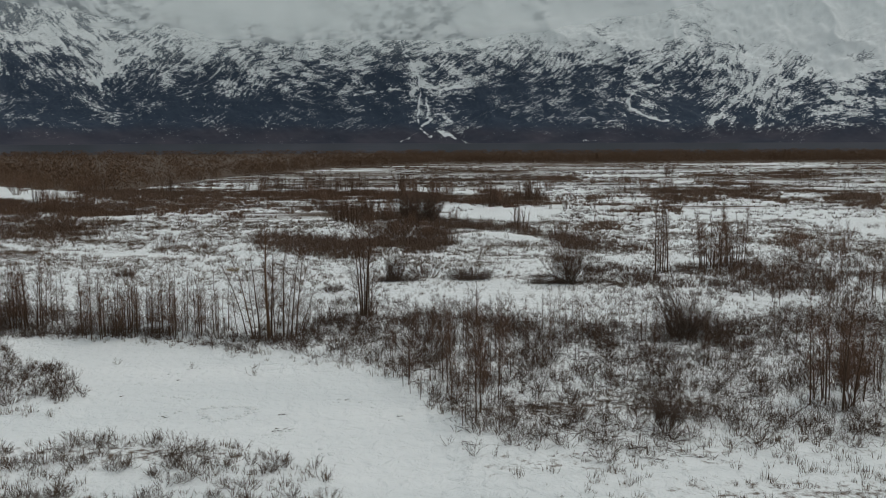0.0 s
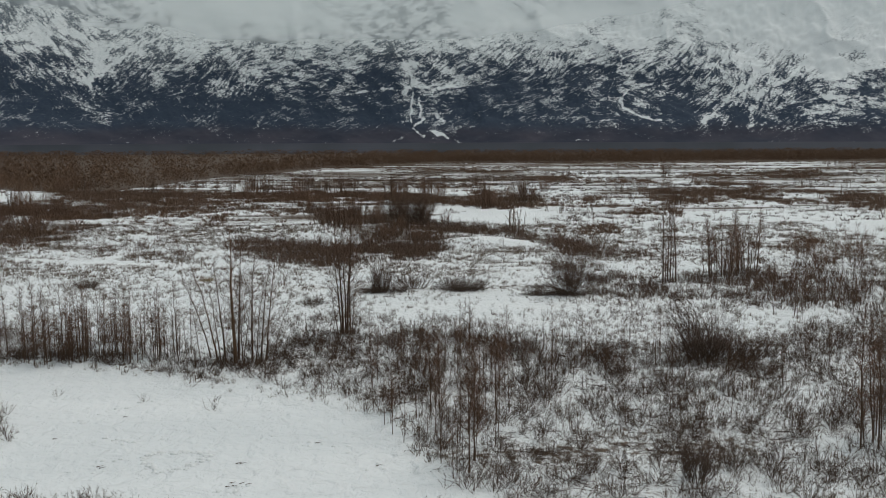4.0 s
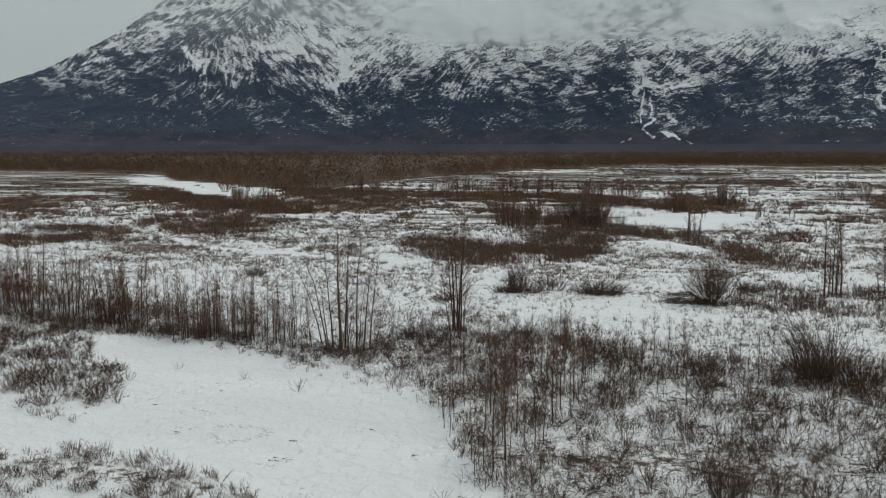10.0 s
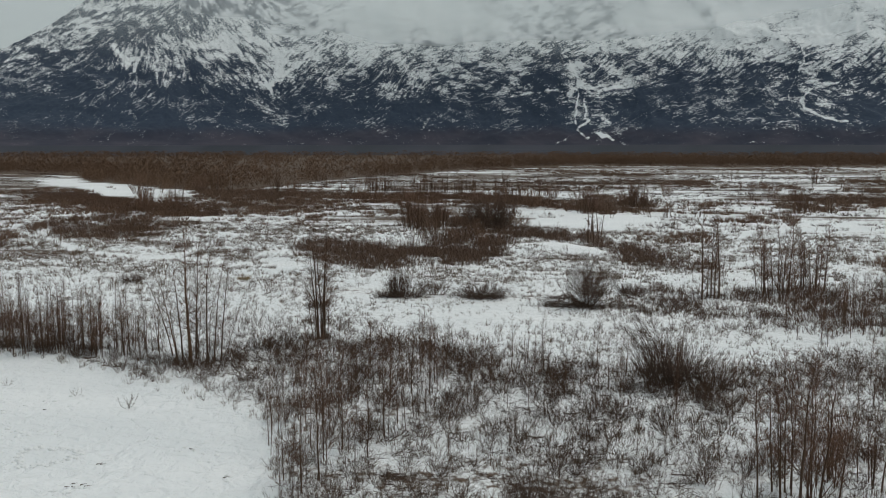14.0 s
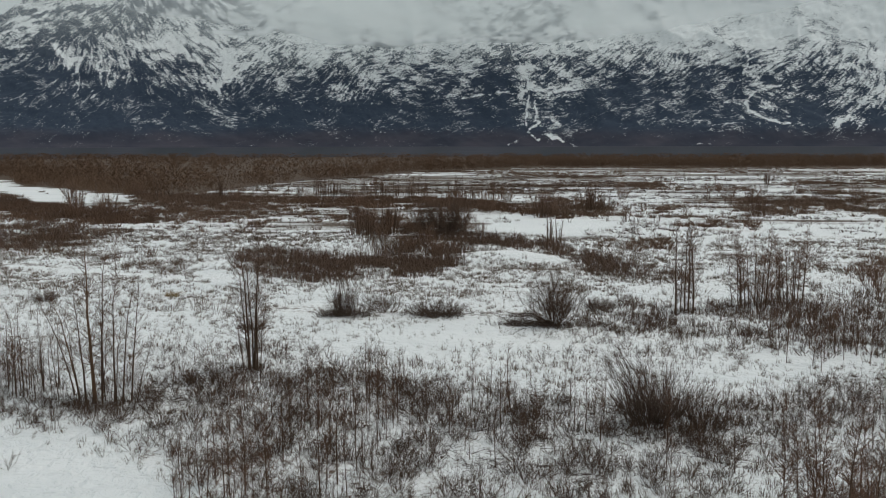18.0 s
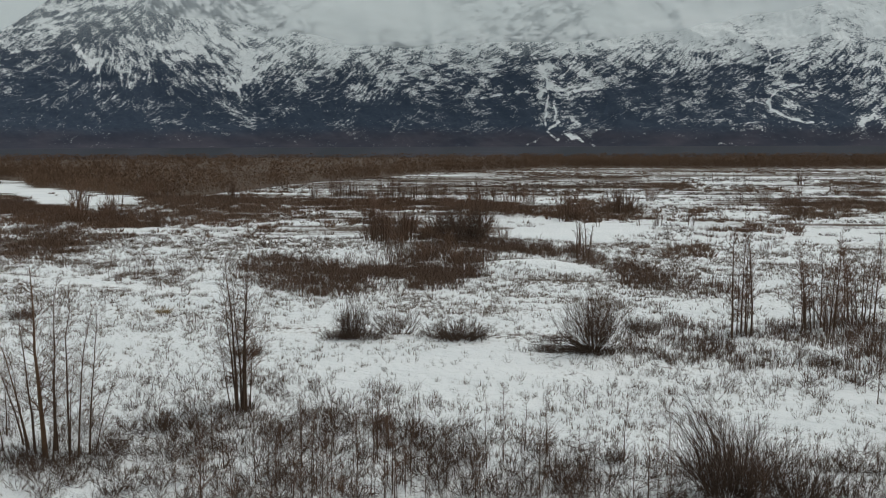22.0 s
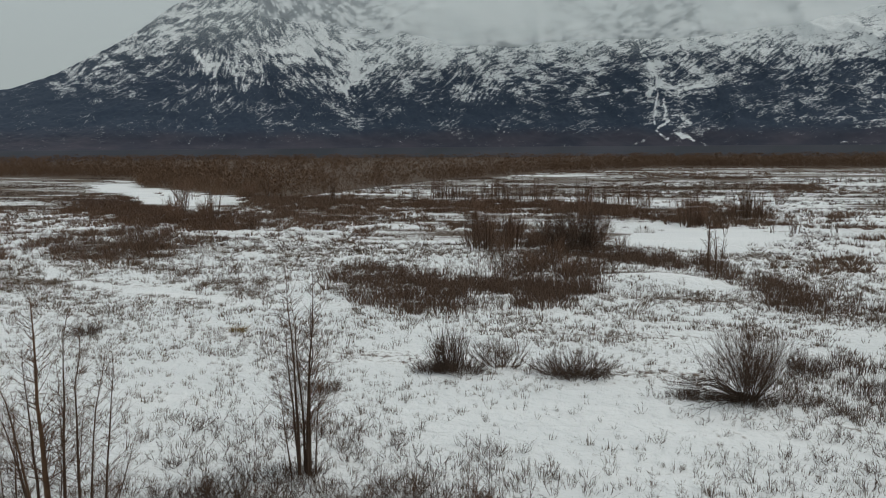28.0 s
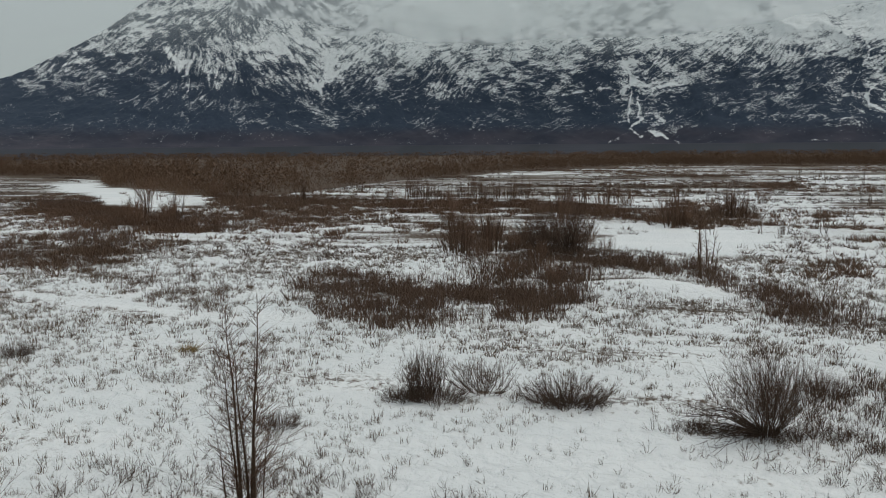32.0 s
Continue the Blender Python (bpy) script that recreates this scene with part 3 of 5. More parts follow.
def between(points, az, el, power):
    """Values that pass smoothly from point to point."""
    total, weight = np.zeros(az.shape), np.zeros(az.shape)
    for a, e, v in points:
        w = ((az - a) ** 2 * 0.55 + (el - e) ** 2 + 0.04) ** (-0.5 * power)
        total += w * v
        weight += w
    return total / weight


MAP_AZ, MAP_EL, CELL = -44.0, -2.0, 0.045


def sample(m, az, el):
    """Reads a slope map at directions and slope angles."""
    u, v = np.clip((az - MAP_AZ) / CELL, 0, m.shape[1] - 1.001), np.clip((el - MAP_EL) / CELL, 0, m.shape[0] - 1.001)
    i, j = u.astype(int), v.astype(int)
    u, v = u - i, v - j
    return (m[j, i] * (1 - u) + m[j, i + 1] * u) * (1 - v) + (m[j + 1, i] * (1 - u) + m[j + 1, i + 1] * u) * v


def drawn_out(noise, dx, dy, reach):
    """Smears noise along the grain, so that it forms streaks."""
    h, w = noise.shape
    total = noise.copy()
    for sign in (1, -1):
        v, u = np.meshgrid(np.arange(h, dtype=float), np.arange(w, dtype=float), indexing="ij")
        for _ in range(reach):
            j, i = np.clip(v, 0, h - 1).astype(int), np.clip(u, 0, w - 1).astype(int)
            u, v = u + sign * dx[j, i], v + sign * dy[j, i]
            total += noise[np.clip(np.rint(v), 0, h - 1).astype(int), np.clip(np.rint(u), 0, w - 1).astype(int)]
    return total


def slope_flecks():
    e, a = np.meshgrid(np.arange(MAP_EL, 13.0, CELL), np.arange(MAP_AZ, 34.0, CELL), indexing="ij")
    grain = GRAIN_WEST + GRAIN_EAST
    turn = 40 * (fbm(a * 0.8, e * 0.8, 61, 3) - 0.5)
    c = between([(p, q, np.cos(np.radians(2 * v))) for p, q, v in grain], a, e, 3.0)
    s = between([(p, q, np.sin(np.radians(2 * v))) for p, q, v in grain], a, e, 3.0)
    way = 0.5 * np.arctan2(s, c) + np.radians(turn)
    dx, dy = np.cos(way), np.sin(way)
    fine = drawn_out(value_noise(a * 20, e * 20, 53), dx, dy, 3)
    broad = drawn_out(fbm(a * 11, e * 11, 54, 2), dx, dy, 5)
    patch = fbm(a * 1.4 + 0.5 * e, e * 2.2, 55, 4)
    return ranked(0.32 * ranked(fine) + 0.32 * ranked(broad) + 0.36 * ranked(patch))


FLECKS = slope_flecks()


def mountain():
    az = np.concatenate([np.linspace(-80, -42.5, 24), np.linspace(-42, 31.5, 1200), np.linspace(32, 80, 24)])
    s = np.linspace(0, 1, 240) ** 1.1
    A, S = np.meshgrid(az, s)
    up = np.clip(S, 0, 1)
    R = 3350 + 1250 * S
    top = np.tan(np.radians(crest(A))) * 4600
    ridged = 1 - np.abs(2 * fbm(A * 0.3 + 1.5 * S, S * 4.5 - 0.1 * A, 41, 5) - 1)
    wide = fbm(A * 0.09, S * 1.2, 43, 3) - 0.5
    H = top * (0.25 * up + 0.75 * up**1.45)
    H = H + top * (0.09 * (ridged - 0.7) + 0.1 * wide) * np.sin(np.pi * up) ** 0.8
    H = H + 9 * (fbm(A * 3.0, S * 30, 45, 4) - 0.5) * step(0.02, 0.2, S)
    H[0] = -4
    ra = np.radians(A)
    el = np.degrees(np.arctan2(H - 16, R))
    # how much snow lies where, and the flecks it breaks into along the grain of the slope
    cover = between(COVER, A, el, 3.2) / 100 * (0.9 - 0.25 * (1 - step(-26, -18, A)) * (1 - step(3.2, 4.8, el)) + 0.18 * step(-24, -12, A) + 0.2 * step(4, 16, A))
    cover = cover * (0.75 + 0.5 * fbm(A * 0.5, el * 1.0, 56, 3))
    # extra snow up high whitens the slope in place of thicker mist
    cover = cover + (0.3 + 0.1 * step(5, 12, A)) * step(4.8, 7.4, el) * (1 - 0.75 * (1 - step(-26, -15, A)))
    cover = cover * step(0.1, 1.5, el + 0.5 * (fbm(A * 0.35, A * 0, 57, 3) - 0.5))
    fleck = sample(FLECKS, A, el)
    ja = A + 0.4 * (fbm(A * 2.5, el * 2.5, 63, 4) - 0.5)
    je = el + 0.28 * (fbm(A * 2.5, el * 2.5, 64, 4) - 0.5)
    lines = []
    lines += [
([(-22.4, 6.98), (-20.7, 6.19), (-19.7, 5.39), (-20.2, 4.16), (-20.5, 3.55)], 0.42, 0.8),
        ([(-20.5, 3.55), (-19.3, 4.57), (-17.9, 5.59), (-16.4, 6.40), (-14.9, 7.21), (-13.2, 7.60)], 0.16, 0.6),
        ([(-24.4, 6.06), (-23.8, 6.36), (-23.0, 6.87), (-22.4, 6.38), (-21.8, 5.58), (-21.0, 4.37), (-20.6, 3.55)], 0.17, 0.6),
        ([(-25.4, 5.94), (-24.2, 6.16), (-23.2, 6.77)], 0.4, 0.5),
        ([(-30.0, 5.86), (-29.4, 4.99), (-28.6, 5.20)], 0.3, 0.6),
        ([(-28.9, 4.80), (-28.9, 3.51), (-29.3, 2.71)], 0.14, 0.5),
    ]
    lines += [
        ([(-27.5, 5.32), (-27.6, 4.52), (-27.5, 3.52)], 0.16, 0.5),
        ([(-35.3, 6.47), (-33.1, 6.92), (-30.4, 7.97), (-27.7, 8.82)], 0.16, 0.45),
        ([(-32.8, 6.56), (-31.6, 7.17), (-30.5, 7.59)], 0.2, 0.5),
        ([(-36.0, 4.85), (-34.7, 5.16), (-32.8, 5.60), (-31.3, 5.93)], 0.16, 0.4),
        ([(-33.0, 2.48), (-30.7, 3.49), (-29.1, 4.30)], 0.12, 0.4),
        ([(-30.0, 1.90), (-28.4, 2.71), (-26.7, 3.93)], 0.12, 0.4),
    ]
    lines += [
        ([(0.2, 3.52), (-0.4, 4.94), (-1.3, 5.96), (-1.5, 7.35)], 0.12, 0.45),
        ([(-0.6, 3.13), (0.1, 3.82)], 0.32, 0.9),
        ([(-0.8, 4.85), (0.0, 5.03)], 0.4, 0.6),
        ([(-4.4, 2.96), (-3.4, 3.19), (-1.6, 3.35), (-0.5, 3.13)], 0.13, 0.7),
        ([(0.2, 3.52), (2.0, 3.38), (3.2, 3.80)], 0.2, 0.45),
        ([(0.0, 3.1), (-0.2, 2.11), (-0.1, 1.09)], 0.13, 0.9),
    ]
    lines += [
        ([(0.3, 2.9), (0.45, 1.90), (0.6, 1.29)], 0.12, 0.8),
        ([(0.7, 1.38), (0.0, 0.78), (0.7, 0.22)], 0.17, 0.9),
        ([(1.3, 0.62), (2.2, 0.08)], 0.24, 0.9),
        ([(-1.9, -0.59), (-1.0, 0.07), (0.1, 0.57)], 0.13, 0.4),
        ([(1.1, 0.56), (2.5, 0.00), (3.9, -0.52)], 0.12, 0.4),
        ([(1.6, 1.57), (2.1, 1.16), (1.3, 0.97)], 0.2, 0.4),
    ]
    lines += [
        ([(13.2, 2.05), (13.0, 3.18), (13.7, 4.78), (13.7, 5.77)], 0.14, 0.5),
        ([(12.9, 2.06), (13.6, 1.64)], 0.16, 0.5),
        ([(13.7, 2.35), (14.2, 3.16), (14.8, 3.35), (16.0, 3.69)], 0.17, 0.6),
        ([(13.7, 2.45), (14.0, 2.04), (14.8, 1.57), (16.4, 1.11)], 0.15, 0.85),
        ([(12.2, 1.14), (13.6, 1.27)], 0.11, 0.6),
        ([(19.0, 1.09), (19.7, 1.88), (20.6, 2.65), (21.7, 3.41), (22.2, 3.97), (21.8, 5.33)], 0.32, 0.55),
    ]
    lines += [
        ([(19.0, 1.09), (19.8, 1.58)], 0.42, 0.8),
        ([(22.0, 0.86), (22.0, 1.84), (22.5, 3.00), (23.9, 3.54), (24.9, 4.65), (25.2, 5.57), (24.9, 7.80)], 0.26, 0.55),
        ([(21.1, 0.77), (22.8, 0.86)], 0.28, 0.7),
        ([(26.1, 2.50), (28.0, 2.49)], 0.28, 0.7),
        ([(23.6, 2.01), (25.6, 2.36)], 0.16, 0.5),
        ([(24.5, 1.42), (26.5, 1.62)], 0.16, 0.6),
    ]
    lines += [
        ([(25.4, 5.37), (27.0, 4.01), (28.7, 4.49)], 0.7, 0.35),
        ([(10.4, -0.20), (11.8, -0.06)], 0.13, 0.6),
        ([(6.1, 9.10), (6.9, 7.30), (7.8, 6.89)], 0.3, 0.2),
    ]
    broken = np.clip(0.2 + 1.7 * fbm(A * 4, el * 4, 65, 3), 0.4, 1.3)
    for line, width, gain in lines:
        cover = cover + 0.75 * gain * chute(ja, je, line, 0.7 * width) * broken
    snow = np.clip(cover, -0.05, 1.3) + 0.85 * fleck - 1.0 - 0.2 * (1 - step(0.0, 0.12, cover))
    bare = 1 - step(0.3, 1.3, el + 0.7 * (fbm(A * 0.4, el * 0.8, 67, 4) - 0.5))
    # the foot runs out over the plain as a dark wooded apron, its colour lowered against sky light
    foot = np.linspace(0, 1, 9)[:-1, None] + 0 * A[:1]
    H[0] = 2.7
    H[1:8] = np.maximum(H[1:8], 2.7)
    R = np.concatenate([960 + 60 * fbm(A[:1] * 0.8, A[:1] * 0, 58, 3) + 2350 * foot, R])
    H = np.concatenate([0.7 + 2.0 * foot, H])
    ra = np.concatenate([np.repeat(ra[:1], 8, 0), ra])
    snow = np.concatenate([np.full((8, len(az)), -1.0), snow])
    # above 1 the flat foot's colour drops to offset the sky's light on it
    bare = np.concatenate([np.repeat(1.35 + 0.9 * fbm(A[:1] * 0.5, A[:1] * 0, 68, 4), 8, 0), bare])
    verts = np.stack([(R * np.sin(ra)).ravel(), (R * np.cos(ra)).ravel(), H.ravel()], 1)
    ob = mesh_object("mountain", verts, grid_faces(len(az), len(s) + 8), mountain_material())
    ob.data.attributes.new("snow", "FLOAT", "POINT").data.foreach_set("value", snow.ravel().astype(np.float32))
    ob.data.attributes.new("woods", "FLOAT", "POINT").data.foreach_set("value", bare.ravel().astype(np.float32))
    ob.data.polygons.foreach_set("use_smooth", np.ones(len(ob.data.polygons), bool))
    return tagged(ob, "dark wooded mountainside with snow chutes and a snow-covered upper slope", "mountain", kind="structure")


mountain()


def cloud_sheet(radius, low, high, thick):
    az = np.radians(np.linspace(-85, 85, 60))
    zs = np.linspace(low - 160, 1250, 24)
    A, Zs = np.meshgrid(az, zs)
    lean = radius + 1.5 * (Zs - low)
    ob = mesh_object("low_cloud", np.stack([(lean * np.sin(A)).ravel(), (lean * np.cos(A)).ravel(), Zs.ravel()], 1), grid_faces(60, 24), cloud_material(low, high, thick))
    dens = np.interp(np.degrees(A), [-85, -34, -24, -14, 0, 8, 30], [0.5, 0.45, 0.55, 1.1, 1.0, 0.7, 0.35])
    ob.data.attributes.new("mist_depth", "FLOAT", "POINT").data.foreach_set("value", dens.ravel().astype(np.float32))
    return tagged(ob, "thin grey mist hanging over the upper mountain", "cloud", kind="structure")


cloud_sheet(3120, 250, 560, 0.5)


# ---- plants ----
TRI = np.array([[0, 1, 4], [0, 4, 3], [1, 2, 5], [1, 5, 4], [2, 0, 3], [2, 3, 5], [3, 4, 6], [4, 5, 6], [5, 3, 6]])


class Twigs:
    """Collects thin three-sided stems into one mesh."""

    def __init__(self):
        self.v, self.f, self.n = [], [], 0

    def _ring(self, at, way, r):
        way = way / (np.linalg.norm(way) + 1e-9)
        side = np.cross(way, (0.3, 0.2, 0.93) if abs(way[2]) < 0.9 else (1.0, 0.1, 0.0))
        side /= np.linalg.norm(side)
        up = np.cross(way, side)
        return [at + r * (np.cos(a) * side + np.sin(a) * up) for a in (0, 2.094, 4.189)]

    def stem(self, a, b, c, r):
        """A stem bent at b that tapers from a to its tip c."""
        self.v += self._ring(a, b - a, r) + self._ring(b, c - a, 0.66 * r) + [c]
        self.f.append(TRI + self.n)
        self.n += 7

    def spike(self, a, b, r):
        self.v += self._ring(a, b - a, r) + [b]
        self.f.append(np.array([[0, 1, 3], [1, 2, 3], [2, 0, 3]]) + self.n)
        self.n += 4

    def blade(self, a, b, r):
        way = b - a
        side = np.cross(way, (way[1] + 0.3, 0.4 - way[0], 0.5 + way[2]))
        side *= r / (np.linalg.norm(side) + 1e-9)
        self.v += [a - side, a + side, b]
        self.f.append(np.array([[0, 1, 2]]) + self.n)
        self.n += 3

    def arrays(self):
        return np.array(self.v), np.concatenate(self.f)


def tuft_shape(g, stems, height, spread, r):
    """A tuft of flat blades, one narrow leaf each, turned every way."""
    vs, fs = [], []
    for k in range(stems):
        a = g.uniform(0, 2 * np.pi)
        base = np.array([np.cos(a), np.sin(a), 0]) * spread * 0.5 * g.uniform(0, 1) ** 0.5
        lean = np.array([np.cos(a + g.normal(0, 0.7)), np.sin(a + g.normal(0, 0.7)), 0]) * spread * g.uniform(0.05, 0.7)
        w = g.uniform(0, np.pi)
        side = np.array([np.cos(w), np.sin(w), 0]) * r * g.uniform(1.0, 1.9)
        root = base - (0, 0, 0.08)
        vs += [root - side, root + side, base + lean + (0, 0, height * g.uniform(0.5, 1.05))]
        fs.append([3 * k, 3 * k + 1, 3 * k + 2])
    return np.array(vs), np.array(fs)


def shrub_shape(g, stems, twigs, height, spread, r, root=0.55, crook=0.38, bent=True):
    """Many stems from one root that fan out, each with a few side twigs."""
    t = Twigs()
    for _ in range(stems):
        a = g.uniform(0, 2 * np.pi)
        out = np.array([np.cos(a), np.sin(a), 0.0])
        h, w = height * g.uniform(0.5, 1.1), spread * g.uniform(-0.1, 0.75)
        base = out * spread * root * g.uniform(0, 1) ** 0.6 + (0, 0, -0.1)
        mid = base + out * w * 0.45 + np.array([*g.normal(0, 0.05 * height, 2), h * 0.5])
        tip = base + out * w + np.array([*g.normal(0, 0.07 * height, 2), h])
        if bent:
            t.stem(base, mid, tip, r * g.uniform(0.7, 1.25))
        else:
            mid = 0.5 * (base + tip)
            t.spike(base, tip, r * g.uniform(0.8, 1.35))
        for _ in range(twigs):
            k = g.uniform(0.25, 0.92)
            at = base + (mid - base) * min(1, 2 * k) if k < 0.5 else mid + (tip - mid) * (2 * k - 1)
            way = (tip - mid) / np.linalg.norm(tip - mid) + g.normal(0, crook, 3)
            t.blade(at, at + way * height * g.uniform(0.12, 0.34), r * 0.62)
    return t.arrays()


def clump_shape(g, stems, twigs, height, spread, r, side=0.6):
    """A rounded bare shrub: stems that bow out from one root and end in a close crown of crooked twigs."""
    t = Twigs()
    for _ in range(stems):
        a, k = g.uniform(0, 2 * np.pi), g.uniform(0, 1) ** 0.7
        out = np.array([np.cos(a), np.sin(a), 0.0])
        h = height * g.uniform(0.75, 1.05) * (1 - 0.42 * k * k)
        base = out * 0.16 * spread * k + (0, 0, -0.08)
        mid = base + out * spread * k * 0.62 + np.array([*g.normal(0, 0.07 * height, 2), h * 0.42])
        tip = base + out * spread * k + np.array([*g.normal(0, 0.1 * height, 2), h])
        t.stem(base, mid, tip, r * g.uniform(0.75, 1.25))
        for _ in range(twigs):
            q = g.uniform(0.2, 1.0) ** 0.8
            at = base + (mid - base) * 2 * q if q < 0.5 else mid + (tip - mid) * (2 * q - 1)
            way = (tip - mid) / np.linalg.norm(tip - mid) + 0.3 * out + g.normal(0, 0.62, 3) * (1, 1, 0.7)
            t.blade(at, at + way * height * g.uniform(0.12, 0.3), r * side)
    return t.arrays()


def scatter(name, shapes, x, y, size, mat, tag, category="shrubs", kind="stuff", tall=None, sink=0.0):
    """One mesh of many plants: each takes one of the shapes, turned and sized."""
    x, y, size = np.asarray(x), np.asarray(y), np.asarray(size)
    if not len(x):
        return None
    z = ground_height(x, y) - sink
    pick, turn = rng.integers(0, len(shapes), len(x)), rng.uniform(0, 2 * np.pi, len(x))
    tall = np.ones(len(x)) if tall is None else tall
    vs, fs, n = [], [], 0
    for k, (sv, sf) in enumerate(shapes):
        m = pick == k
        if not m.any():
            continue
        c, s, q = np.cos(turn[m])[:, None], np.sin(turn[m])[:, None], size[m][:, None]
        px = x[m][:, None] + q * (c * sv[None, :, 0] - s * sv[None, :, 1])
        py = y[m][:, None] + q * (s * sv[None, :, 0] + c * sv[None, :, 1])
        pz = z[m][:, None] + q * tall[m][:, None] * sv[None, :, 2]
        vs.append(np.stack([px, py, pz], -1).reshape(-1, 3))
        fs.append((sf[None] + (n + np.arange(m.sum()) * len(sv))[:, None, None]).reshape(-1, 3))
        n += m.sum() * len(sv)
    ob = mesh_object(name, np.concatenate(vs), np.concatenate(fs), mat)
    return tagged(ob, tag, category, kind=kind)


def spread_in(poly, per_m2, ragged=1.0, patchy=0.0, cell=4.0, seed=5, margin=0.0):
    """Plant spots within an outline, thinned in patches."""
    p = np.array(poly, float)
    lo, hi = p.min(0) - 3, p.max(0) + 3
    n = int(per_m2 * (hi[0] - lo[0]) * (hi[1] - lo[1]))
    x, y = rng.uniform(lo[0], hi[0], n), rng.uniform(lo[1], hi[1], n)
    keep = inside(poly, x, y, ragged, seed) > margin + ragged * rng.normal(0, 0.45, n)
    if patchy:
        keep &= fbm(x / cell, y / cell, seed + 60, 3) > patchy * rng.uniform(0.86, 1.12, n)
    keep &= off_strip(x, y, 1.2) & (inside(POND, x, y, 0.5) < 0.2) & (np.hypot((x - 10.5) / 6.3, (y - 136) / 2.8) > 1)
    return x[keep], y[keep]


g = np.random.default_rng(3)
TUFTS = [tuft_shape(g, 13, 0.42, 0.42, 0.01) for _ in range(6)]
TUFTS_MID = [tuft_shape(g, 10, 0.5, 0.6, 0.021) for _ in range(5)]
TUFTS_FAR = [tuft_shape(g, 11, 0.8, 1.8, 0.072) for _ in range(5)]
SHRUBS = [clump_shape(g, 9, 12, 1.2, 0.8, 0.0115, 0.6) for _ in range(10)]
SHRUBS_LOW = [clump_shape(g, 5, 8, 0.7, 0.52, 0.0125, 0.62) for _ in range(8)]
SHRUBS_NEAR = [clump_shape(g, 9, 12, 0.6, 0.5, 0.0082, 0.75) for _ in range(8)]
SHRUBS_SMALL = [shrub_shape(g, 5, 4, 0.6, 0.5, 0.0125, 0.3, 0.55, False) for _ in range(8)]
SHRUBS_MID = [shrub_shape(g, 9, 2, 1.1, 0.8, 0.027, 0.55, 0.38, False) for _ in range(6)]
SHRUBS_FAR = [tuft_shape(g, 30, 0.85, 1.7, 0.045) for _ in range(6)]

# brush on the marsh in front: dense belt, open lower part
x, y = spread_in(BELT_DARK, 1.05, 1.5, 0.515, 2.2, 71)
scatter("brush", SHRUBS, x, y, rng.uniform(0.6, 1.4, len(x)), TWIG, "dense bare brown brush growing out of the snow")
x, y = spread_in(BELT, 1.45, 1.5, 0.505, 1.6, 72)
low = np.flatnonzero((y < 57) & (x < 32))[:280]
LOW_SPOTS = list(zip(x[low], y[low]))
x, y = np.delete(x, low), np.delete(y, low)
scatter("brush", SHRUBS, x, y, rng.uniform(0.55, 1.2, len(x)), TWIG, "open bare brush scattered over snow")
x, y = spread_in(BELT, 1.7, 1.5, 0.46, 1.8, 73)
scatter("brush", SHRUBS_LOW, x, y, rng.uniform(0.6, 1.2, len(x)), BARK, "low grey-brown twigs in the snow")
x, y = spread_in([(13, 44), (15, 60), (24, 66), (40, 72), (38, 58), (29, 43)], 0.5, 1.5, 0.48, 1.7, 70)
scatter("brush", SHRUBS, x, y, rng.uniform(0.5, 1.2, len(x)), TWIG, "close bare brush growing up through snow")
# broken stems and dead grass lying flat on the snow
FALLEN = []
for _ in range(6):
    t = Twigs()
    for _ in range(9):
        a = g.uniform(0, 2 * np.pi)
        p = np.array([*g.normal(0, 0.3, 2), g.uniform(0.0, 0.06)])
        t.blade(p, p + np.array([np.cos(a), np.sin(a), g.uniform(0.0, 0.25)]) * g.uniform(0.25, 0.75), 0.016)
    FALLEN.append(t.arrays())
x, y = spread_in(BELT, 1.5, 1.5, 0.48, 1.3, 69)
scatter("fallen_stems", FALLEN, x, y, rng.uniform(0.6, 1.4, len(x)), MAT_TWIG, "broken dark stems lying on the snow", "twigs")
# point of land by the pond, bank behind it, and the near shore
x, y = spread_in(POINT, 3.2, 0.8, 0.45, 2, 74)
scatter("brush", SHRUBS_NEAR, x, y, rng.uniform(0.7, 1.6, len(x)), TWIG, "knee-high brown brush on the point by the pond")
x, y = spread_in(BANK, 1.7, 0.8, 0.28, 4, 75)
scatter("brush", SHRUBS, x, y, rng.uniform(0.6, 1.15, len(x)), TWIG, "thick dark brush along the pond bank")
x, y = spread_in(NEAR_LEFT, 3.4, 0.8, 0.46, 1.5, 76)
scatter("brush", SHRUBS_NEAR, x, y, rng.uniform(0.5, 1.35, len(x)), BARK, "low twiggy brush on the near shore")
x, y = spread_in(EAST, 0.85, 2, 0.46, 3, 77)
scatter("brush", SHRUBS_LOW, x, y, rng.uniform(0.9, 2.0, len(x)), TWIG, "bare brush between thin trees")
x, y = spread_in(LOW_WEST, 2.0, 1.2, 0.36, 3, 79)
scatter("brush", SHRUBS_LOW, x, y, rng.uniform(0.6, 1.3, len(x)), TWIG, "thin brown brush fading out on the open snow")
